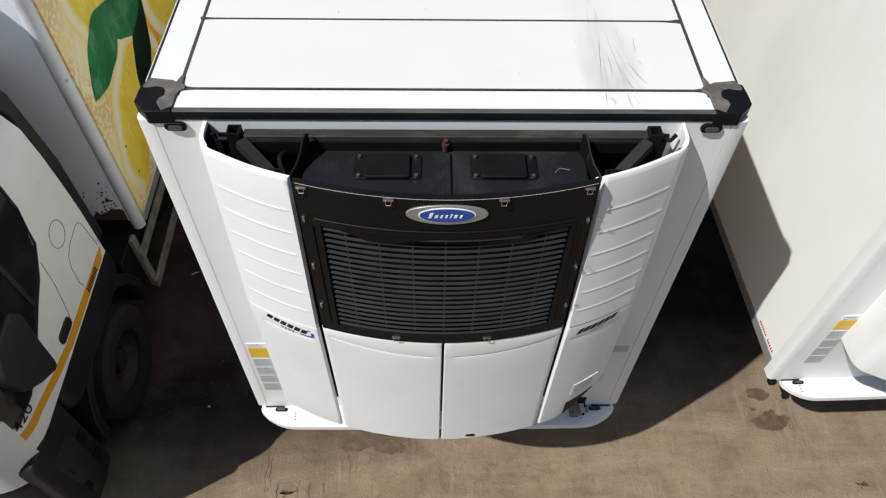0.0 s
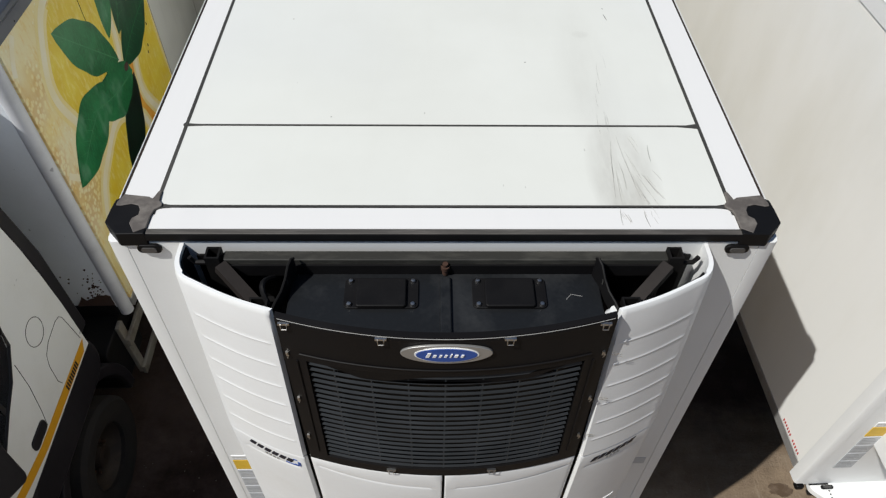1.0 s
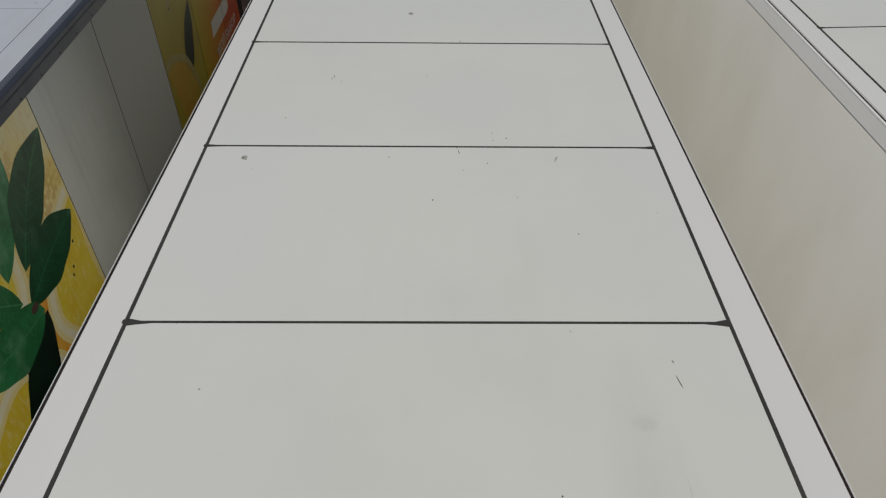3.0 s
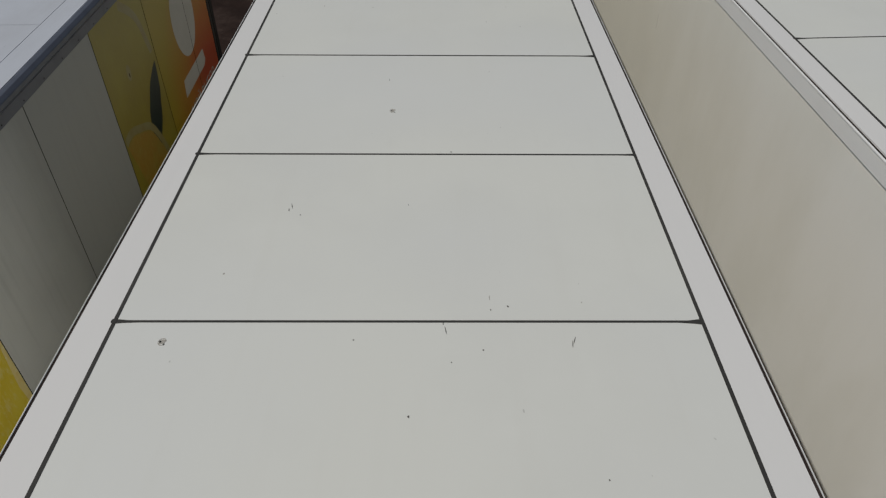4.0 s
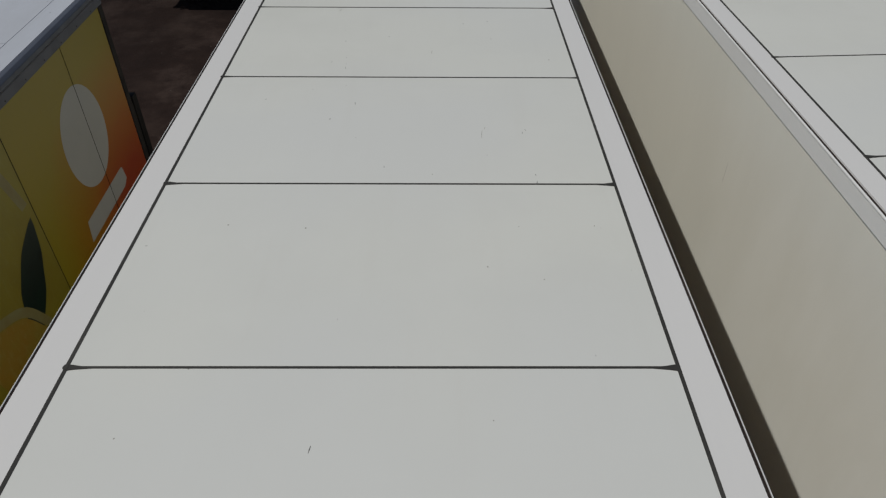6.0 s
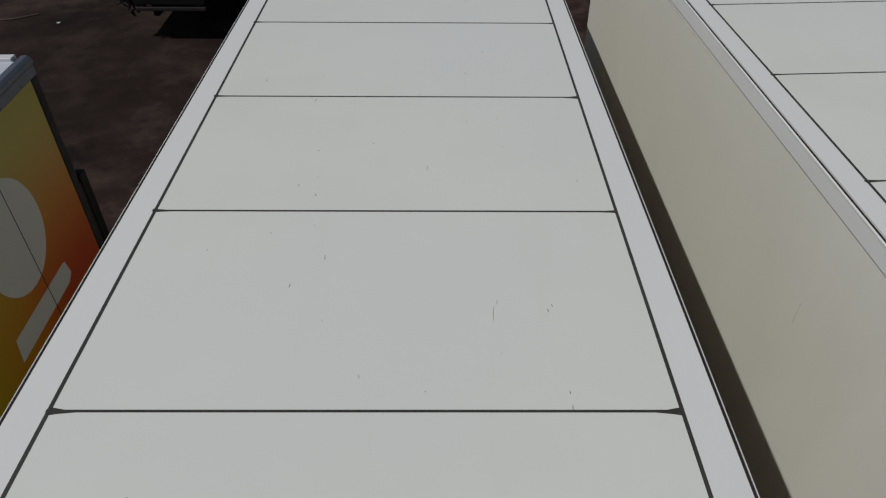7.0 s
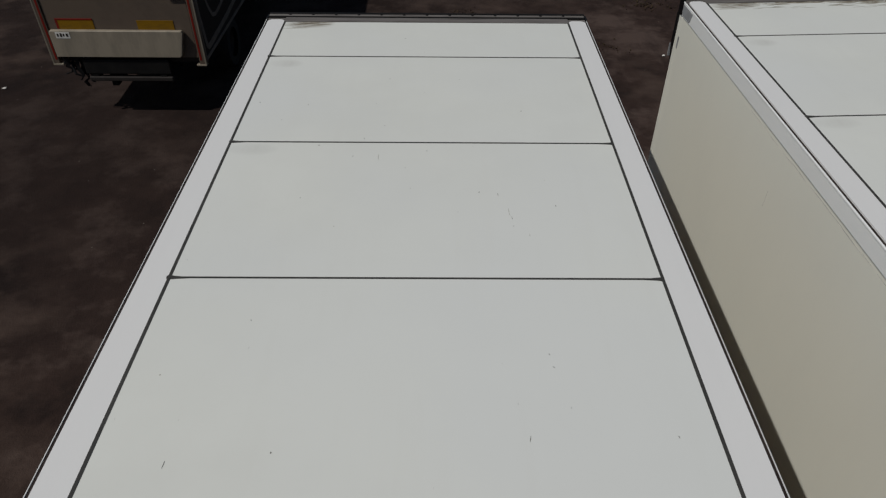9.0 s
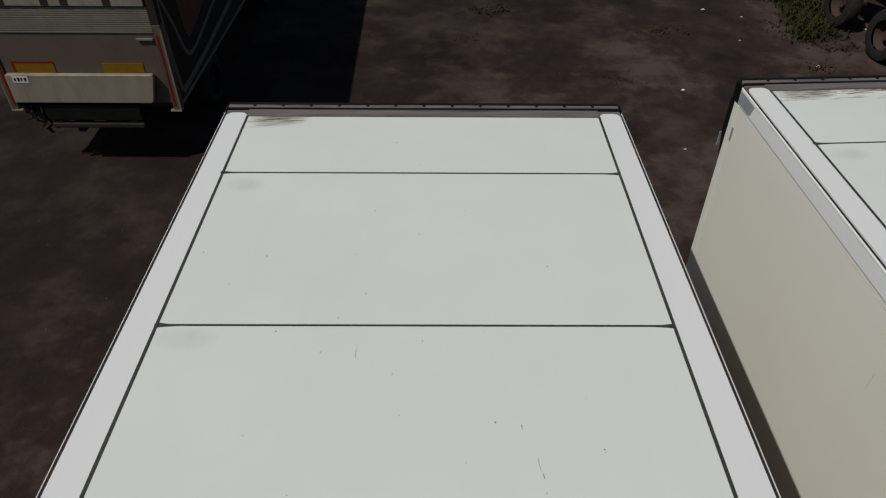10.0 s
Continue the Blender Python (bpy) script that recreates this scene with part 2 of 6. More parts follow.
def shade_fade_mat():
    """Printed vinyl: a pale field with the gap's growing shade painted in as mid grey towards the tail, with faint rain
    streaks.
    """
    m, n, l, b = nodes_of("pale_print_shaded")
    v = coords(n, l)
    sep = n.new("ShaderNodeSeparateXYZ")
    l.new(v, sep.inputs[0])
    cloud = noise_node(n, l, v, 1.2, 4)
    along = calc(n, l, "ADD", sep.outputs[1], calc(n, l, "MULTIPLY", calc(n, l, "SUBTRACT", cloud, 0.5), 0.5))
    # grey ramp along the side puts the deepening shade into the colour
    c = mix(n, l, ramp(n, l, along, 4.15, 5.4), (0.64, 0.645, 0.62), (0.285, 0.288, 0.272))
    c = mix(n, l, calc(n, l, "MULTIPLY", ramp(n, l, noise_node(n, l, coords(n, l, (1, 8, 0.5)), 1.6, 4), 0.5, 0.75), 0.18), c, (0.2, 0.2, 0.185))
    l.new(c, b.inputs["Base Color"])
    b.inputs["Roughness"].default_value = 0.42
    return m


def glass_mat():
    m, n, l, b = nodes_of("tinted_glass")
    b.inputs["Base Color"].default_value = (0.012, 0.013, 0.015, 1)
    b.inputs["Roughness"].default_value = 0.06
    return m


WHITE = surface("white_gelcoat", (0.78, 0.785, 0.77), (0.66, 0.65, 0.61), 0.34, scale=1.3, amount=0.35, relief=0.03)
CREAM = side_sheet()
# for an unseen wall; the tone is chosen to cut bounced light
TANSIDE = surface("unseen_tan_side", (0.289, 0.225, 0.149), (0.212, 0.162, 0.102), 0.5, scale=0.9, amount=0.6, relief=0.05, stretch=(1, 1, 0.5))
FAIRING = surface("white_fairing_plastic", (0.77, 0.775, 0.765), (0.66, 0.65, 0.61), 0.4, scale=2.2, amount=0.5, relief=0.04)
ROOF = roof_paint()
ROOFEDGE = surface("white_edge_sheet", (0.722, 0.712, 0.69), (0.64, 0.636, 0.62), 0.4, scale=1.5, grain=90, amount=0.4, relief=0.02, stretch=(2.5, 0.35, 1), spread=(0.5, 0.8))
TRUCKROOF = surface("dull_bluish_roof", (0.5, 0.525, 0.57), (0.42, 0.435, 0.465), 0.5, scale=1.2, amount=0.7, relief=0.03, speck=14, stretch=(2, 0.7, 1))
SEAL = surface("grey_sealant", (0.042, 0.041, 0.038), (0.085, 0.081, 0.073), 0.7, scale=1.7, relief=0.3, gloss=0.2)
SCRATCH = surface("scratch_grey", (0.3, 0.292, 0.275), (0.42, 0.41, 0.385), 0.6, scale=30)
HAIR = surface("hairline_scratch", (0.33, 0.32, 0.3), (0.46, 0.45, 0.42), 0.6, scale=30)
MARK = surface("dark_nick", (0.1, 0.095, 0.085), (0.2, 0.19, 0.17), 0.6, scale=40)
SMUDGE = surface("faint_smudge", (0.36, 0.34, 0.3), (0.45, 0.43, 0.39), 0.6, scale=30)
SCRAPE = surface("brown_scrape", (0.2, 0.165, 0.115), (0.34, 0.29, 0.215), 0.65, scale=25, amount=0.9)
SMEAR = surface("smeared_sealant", (0.09, 0.078, 0.069), (0.195, 0.176, 0.153), 0.6, scale=14, amount=0.9, relief=0.6)
NOSEBAND = surface("dusty_sealant_bead", (0.0612, 0.0547, 0.0482), (0.122, 0.112, 0.0994), 0.6, scale=9, amount=0.9, relief=0.4, stretch=(0.6, 5, 5))
BLACK = surface("black_plastic", (0.00561, 0.00535, 0.00578), (0.011, 0.0105, 0.0105), 0.5, scale=4, relief=0.15, gloss=0.15)
BROWNBLK = surface("dusty_black_panel", (0.00539, 0.00491, 0.00516), (0.00857, 0.0078, 0.00823), 0.5, scale=3, relief=0.1, gloss=0.15)
SLATE = surface("slate_steel_deck", (0.0104, 0.0113, 0.0126), (0.0388, 0.0401, 0.0414), 0.34, scale=3.2, amount=0.8, relief=0.05, spread=(0.5, 0.8), gloss=0.28)
SLATM = surface("slate_slat", (0.0239, 0.0273, 0.0307), (0.0406, 0.0449, 0.05), 0.42, scale=3, amount=0.8, relief=0.1, gloss=0.25)
DUSTY = surface("dusty_steel_tube", (0.0288, 0.0281, 0.0245), (0.0756, 0.072, 0.0612), 0.55, scale=5, amount=0.9, relief=0.3, stretch=(1, 4, 4), gloss=0.25)
DARKFRAME = surface("dark_frame_steel", (0.00637, 0.00612, 0.0062), (0.0161, 0.014, 0.0121), 0.58, scale=5, gloss=0.15)
STEEL = surface("bright_steel", (0.55, 0.54, 0.52), (0.35, 0.33, 0.3), 0.3, 1.0, scale=20)
RUST = surface("rusty_steel", (0.06, 0.032, 0.022), (0.035, 0.022, 0.017), 0.8, scale=12, amount=0.9, relief=0.5, gloss=0.2)
SILVER = surface("silver_badge", (0.36, 0.355, 0.34), (0.28, 0.275, 0.26), 0.4, 0.6, scale=8)
BLUE = surface("badge_blue", (0.02, 0.07, 0.3), (0.02, 0.06, 0.22), 0.3, scale=8)
INK = surface("dark_ink", (0.012, 0.012, 0.02), None, 0.5, gloss=0.2)
REDINK = surface("red_ink", (0.45, 0.05, 0.05), None, 0.4)
LABELGREY = surface("grey_label", (0.47, 0.485, 0.5), (0.56, 0.565, 0.57), 0.5, scale=20)
YELLOW = surface("yellow_label", (0.68, 0.43, 0.03), (0.55, 0.36, 0.05), 0.45, scale=10)
STRIPE = surface("amber_stripe", (0.62, 0.3, 0.01), (0.5, 0.26, 0.02), 0.4, scale=10)
TRUCKBLACK = surface("dusty_truck_plastic", (0.011, 0.00976, 0.012), (0.0179, 0.0156, 0.0178), 0.5, scale=3, relief=0.12, gloss=0.3)
RUBBER = surface("tyre_rubber", (0.017, 0.015, 0.0143), (0.03, 0.026, 0.023), 0.8, scale=7, amount=0.8, relief=0.4, gloss=0.2)
RIM = surface("dirty_rim", (0.022, 0.016, 0.013), (0.06, 0.042, 0.03), 0.6, 0.2, scale=7, amount=0.9, gloss=0.3)
CABWHITE = surface("cab_white", (0.72, 0.72, 0.7), (0.6, 0.59, 0.55), 0.3, scale=2, amount=0.5, relief=0.04, coat=0.3, speck=11)
GREYWALL = surface("weathered_bulkhead", (0.82, 0.86, 0.9), (0.72, 0.75, 0.78), 0.42, scale=1.2, amount=0.6, relief=0.05, speck=16)
GREYRAIL = surface("grey_painted_rail", (0.625, 0.637, 0.663), (0.463, 0.469, 0.481), 0.42, scale=4, amount=0.6, relief=0.08, speck=14)
ALU = surface("worn_aluminium", (0.5, 0.49, 0.47), (0.32, 0.3, 0.28), 0.42, 0.6, scale=6, amount=0.7)
EDGEJOINT = surface("brown_edge_sealant", (0.026, 0.019, 0.017), (0.05, 0.038, 0.033), 0.7, scale=2.0, amount=0.9, gloss=0.15)
JOINT = surface("dark_sheet_joint", (0.018, 0.016, 0.015), (0.035, 0.03, 0.027), 0.7, scale=6, gloss=0.15)
HINGE = surface("dull_hinge_steel", (0.27, 0.275, 0.28), (0.17, 0.17, 0.17), 0.5, scale=9, amount=0.8, relief=0.1)
GLASS = glass_mat()
LENS = surface("lamp_lens", (0.07, 0.068, 0.066), (0.045, 0.043, 0.042), 0.2, scale=40)
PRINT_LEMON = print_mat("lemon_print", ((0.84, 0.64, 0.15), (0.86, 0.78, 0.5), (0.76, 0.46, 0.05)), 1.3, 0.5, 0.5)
# prints towards the tail are darkened: the gap's shade is in their colours
PRINT_YELLOW_SHADED = print_mat("shaded_yellow_print", ((0.248, 0.204, 0.0176), (0.208, 0.16, 0.0128), (0.272, 0.24, 0.064)), 1.2, 0.25)
PRINT_PULP = print_mat("pulp_print", ((0.82, 0.65, 0.07), (0.76, 0.54, 0.03), (0.88, 0.78, 0.36)), 4.0, 0.7)
PRINT_HALO = print_mat("halo_print", ((0.84, 0.7, 0.3), (0.85, 0.74, 0.38), (0.82, 0.62, 0.16)), 3.0, 0.4)
PRINT_PITH = print_mat("pith_print", ((0.86, 0.8, 0.62), (0.84, 0.75, 0.48), (0.86, 0.78, 0.55)), 5.0, 0.3)
PRINT_GREY = shade_fade_mat()
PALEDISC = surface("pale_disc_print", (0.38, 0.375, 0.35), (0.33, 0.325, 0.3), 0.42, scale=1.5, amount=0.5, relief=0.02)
LEAF = leaf_mat("leaf_print", (0.01, 0.095, 0.03), (0.03, 0.21, 0.075), (0.3, 0.52, 0.38), 0.35)
LEAFDARK = leaf_mat("dark_leaf_print", (0.004, 0.04, 0.016), (0.01, 0.075, 0.03), (0.09, 0.22, 0.13), 0.35)
# rind and slice on the rear sheets carry the same painted shade
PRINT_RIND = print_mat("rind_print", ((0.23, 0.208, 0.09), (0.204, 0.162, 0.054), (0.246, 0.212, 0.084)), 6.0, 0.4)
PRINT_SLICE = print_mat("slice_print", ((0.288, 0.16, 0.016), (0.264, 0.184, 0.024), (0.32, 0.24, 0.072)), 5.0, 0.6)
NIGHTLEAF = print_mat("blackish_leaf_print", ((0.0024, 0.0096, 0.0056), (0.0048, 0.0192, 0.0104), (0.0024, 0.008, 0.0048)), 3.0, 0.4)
RAILBLUE = surface("blue_grey_rail", (0.0814, 0.0891, 0.112), (0.0542, 0.0589, 0.0736), 0.38, scale=4, amount=0.6, relief=0.08, speck=14)
VEIN = surface("leaf_vein", (0.07, 0.27, 0.12), None, 0.4)
PRINT_SUNSET = sunset_mat()
LORRYGREY = surface("dirty_lorry_panel", (0.0946, 0.068, 0.0482), (0.0649, 0.0463, 0.0336), 0.6, scale=2.5, amount=0.8, relief=0.1)
GRIME = surface("grimy_black_steel", (0.024, 0.02, 0.018), (0.014, 0.012, 0.011), 0.7, scale=5, amount=0.9, gloss=0.2)
SHUTTER = surface("dirty_shutter", (0.175, 0.152, 0.115), (0.12, 0.103, 0.0782), 0.55, scale=2.5, amount=0.8, relief=0.1)
LIFTGREY = surface("scuffed_tail_lift", (0.264, 0.225, 0.17), (0.145, 0.125, 0.0952), 0.5, scale=2.2, amount=0.8, relief=0.08, stretch=(2, 1, 0.6))
REFLECT = surface("amber_plate", (0.2, 0.105, 0.006), (0.12, 0.062, 0.008), 0.45, gloss=0.15, scale=5, amount=0.8, stretch=(1, 1, 3))
REDPAINT = surface("red_marking", (0.17, 0.013, 0.008), (0.1, 0.014, 0.009), 0.45, gloss=0.15, scale=7, amount=0.8)
DARKSIDE = surface("dark_side_sheet", (0.0281, 0.0225, 0.0187), (0.0442, 0.0365, 0.0306), 0.75, scale=3, gloss=0.1)
MAROON = surface("maroon_print", (0.1, 0.03, 0.025), (0.07, 0.025, 0.02), 0.5, scale=4)
PALEBAND = surface("pale_band", (0.165, 0.137, 0.113), (0.075, 0.062, 0.052), 0.75, scale=4, gloss=0.1)
PEEL = surface("peeled_rust_patch", (0.055, 0.03, 0.022), (0.09, 0.05, 0.035), 0.85, scale=25, relief=0.6)
CRACK = surface("crack_dirt", (0.05, 0.033, 0.02), (0.08, 0.055, 0.035), 0.9, scale=30, relief=0.3)
WET = surface("damp_oil_stain", (0.085, 0.056, 0.034), (0.15, 0.108, 0.074), 0.55, scale=14, amount=0.9, relief=0.5)
REARDUST = surface("dusty_rear_frame", (0.15, 0.136, 0.124), (0.045, 0.038, 0.034), 0.6, scale=4, amount=1.0, relief=0.2, stretch=(0.5, 9, 5))
GUARD = surface("dirty_guard_rail", (0.24, 0.22, 0.185), (0.1, 0.08, 0.06), 0.6, 0.2, scale=5, amount=0.9, relief=0.2, speck=14)
PRINT_ORANGE = print_mat("orange_print", ((0.82, 0.34, 0.03), (0.84, 0.46, 0.06), (0.86, 0.6, 0.2)), 5.0, 0.5)
DRYWEED = surface("dry_weed", (0.045, 0.031, 0.02), (0.03, 0.024, 0.012), 0.9, scale=3, amount=0.9, relief=0.0, gloss=0.1)
GRASS = surface("weed_green", (0.027, 0.029, 0.0105), (0.04, 0.031, 0.016), 0.9, scale=3, amount=0.9, relief=0.0, gloss=0.1)
LITTER = surface("pale_litter", (0.6, 0.58, 0.54), (0.45, 0.43, 0.4), 0.7, scale=20)
PEBBLE = surface("pebble_stone", (0.1, 0.08, 0.065), (0.17, 0.145, 0.12), 0.85, scale=20)
GROUND = ground_mat()


# ---- building helpers ----
class Shape:
    def __init__(self):
        self.v, self.f = [], []

    def add(self, verts, faces):
        k = len(self.v)
        self.v += [tuple(p) for p in verts]
        self.f += [tuple(i + k for i in f) for f in faces]
        return self

    def box(self, x0, x1, y0, y1, z0, z1):
        return self.add([(x, y, z) for x in (x0, x1) for y in (y0, y1) for z in (z0, z1)],
                        [(0, 1, 3, 2), (4, 6, 7, 5), (0, 4, 5, 1), (2, 3, 7, 6), (0, 2, 6, 4), (1, 5, 7, 3)])

    def prism(self, outline, lo, hi, place):
        """A flat outline given depth from lo to hi; place(a, b, d) turns it into space."""
        n = len(outline)
        return self.add([place(a, b, d) for d in (lo, hi) for a, b in outline],
                        [tuple(range(n)), tuple(range(2 * n - 1, n - 1, -1))] + [(i, (i + 1) % n, n + (i + 1) % n, n + i) for i in range(n)])

    def grid(self, us, vs, point, close_u=False):
        nu, nv = len(us), len(vs)
        wrap = nu if close_u else nu - 1
        return self.add([point(u, w) for u in us for w in vs],
                        [(i * nv + j, (i + 1) % nu * nv + j, (i + 1) % nu * nv + j + 1, i * nv + j + 1) for i in range(wrap) for j in range(nv - 1)])

    def shell(self, us, vs, outer, inner):
        """Two sheets closed round the rim."""
        nu, nv, k = len(us), len(vs), len(self.v)
        self.grid(us, vs, outer)
        self.grid(us, vs, inner)
        m = k + nu * nv
        rim = [i * nv for i in range(nu)] + [(nu - 1) * nv + j for j in range(1, nv)] + [i * nv + nv - 1 for i in range(nu - 2, -1, -1)] + [j for j in range(nv - 2, 0, -1)]
        self.f += [(k + a, k + b, m + b, m + a) for a, b in zip(rim, rim[1:] + rim[:1])]
        return self

    def tube(self, path, r, sides=8, squash=None):
        path = [Vector(p) for p in path]
        k, rings = len(self.v), []
        for i, p in enumerate(path):
            d = (path[min(i + 1, len(path) - 1)] - path[max(i - 1, 0)]).normalized()
            a = d.cross(Vector((0, 0, 1)) if abs(d.z) < 0.9 else Vector((1, 0, 0))).normalized()
            b = d.cross(a)
            self.v += [tuple(p + r * (math.cos(q) * a + math.sin(q) * b)) for q in [(j + 0.5) * math.tau / sides for j in range(sides)]]
            rings.append(k + i * sides)
        for r0, r1 in zip(rings, rings[1:]):
            self.f += [(r0 + j, r0 + (j + 1) % sides, r1 + (j + 1) % sides, r1 + j) for j in range(sides)]
        self.f += [tuple(range(k, k + sides)), tuple(range(rings[-1] + sides - 1, rings[-1] - 1, -1))]
        return self

    def lathe(self, profile, centre, axis="x", sides=28):
        """Profile of (radius, along) turned round an axis."""
        k, n = len(self.v), len(profile)
        for j in range(sides):
            a = j * math.tau / sides
            for r, h in profile:
                c, s = r * math.cos(a), r * math.sin(a)
                p = (h, c, s) if axis == "x" else (c, h, s) if axis == "y" else (c, s, h)
                self.v.append(tuple(Vector(p) + Vector(centre)))
        for j in range(sides):
            j1 = (j + 1) % sides
            self.f += [(k + j * n + i, k + j1 * n + i, k + j1 * n + i + 1, k + j * n + i + 1) for i in range(n - 1)]
        return self


def mesh_of(name, shape, material, smooth=35):
    me = bpy.data.meshes.new(name)
    me.from_pydata(shape.v, [], shape.f)
    bm = bmesh.new()
    bm.from_mesh(me)
    bmesh.ops.recalc_face_normals(bm, faces=bm.faces)
    bm.to_mesh(me)
    bm.free()
    me.materials.append(material)
    if smooth:
        me.polygons.foreach_set("use_smooth", [True] * len(me.polygons))
        me.set_sharp_from_angle(angle=radians(smooth))
    return me


def part(name, shape, material, parent=None, label="", bevel=0.0, smooth=35, even=False):
    ob = new(name, mesh_of(name, shape, material, smooth))
    ob.parent = parent
    if bevel:
        mod = ob.modifiers.new("edge", "BEVEL")
        mod.width, mod.segments, mod.limit_method, mod.harden_normals = bevel, 2, "ANGLE", True
    if even:
        ob.modifiers.new("normals", "WEIGHTED_NORMAL").keep_sharp = True
    if label:
        tagged(ob, label)
    return ob


def thing(name, label, category, group="", m=None):
    ob = tagged(new(name), label, category, group)
    ob.empty_display_size = 0.3
    if m:
        ob.matrix_world = m
    return ob


def span(a, b, n):
    return [a + (b - a) * i / (n - 1) for i in range(n)]


def rounded(x0, x1, y0, y1, r, k=4):
    out = []
    for cx, cy, a in ((x1 - r, y1 - r, 0), (x0 + r, y1 - r, 90), (x0 + r, y0 + r, 180), (x1 - r, y0 + r, 270)):
        out += [(cx + r * math.cos(radians(a + 90 * i / k)), cy + r * math.sin(radians(a + 90 * i / k))) for i in range(k + 1)]
    return out


def ellipse(cx, cy, rx, ry, n=32):
    return [(cx + rx * math.cos(i * math.tau / n), cy + ry * math.sin(i * math.tau / n)) for i in range(n)]


def lettering(name, text, size, m, material, parent):
    """Raised letters in the built-in font, turned into a mesh."""
    cu = bpy.data.curves.new(name, "FONT")
    cu.body, cu.size, cu.extrude, cu.align_x = text, size, 0.001, "CENTER"
    tmp = new(name + "_curve", cu)
    me = bpy.data.meshes.new_from_object(tmp.evaluated_get(bpy.context.evaluated_depsgraph_get()))
    bpy.data.objects.remove(tmp)
    me.materials.clear()
    me.materials.append(material)
    ob = new(name, me)
    ob.parent, ob.matrix_local = parent, m
    return ob


# ---- the yard ----
def rise(y):
    """Height of the yard: it climbs gently from the trailer noses towards the back."""
    return 0.0218 * min(max(0.0, y - 2.0), 30.0)


def build_ground():
    edges = [-2500, -600, -150, -60] + [float(i) for i in range(-40, 61, 2)] + [90, 200, 700, 2500]
    s = Shape().grid(edges, edges, lambda x, y: (x, y, rise(y) - (0.0 if abs(x) > 45 or y < 12 or y > 70 else 0.012 + 0.02 * noise.noise((x * 0.15, y * 0.15, 0)))))
    ob = part("ground", s, GROUND)
    return tagged(ob, "pale dusty concrete turning into dark oily dirt", "ground", kind="structure")


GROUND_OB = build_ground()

# ---- semi-trailer ----
HALF, LENGTH, TOP, SEAM = 1.3, 13.53, 4.0, 1.146
JOINTS = [0.147, 0.658] + [0.658 + 1.2095 * i for i in range(1, 11)]


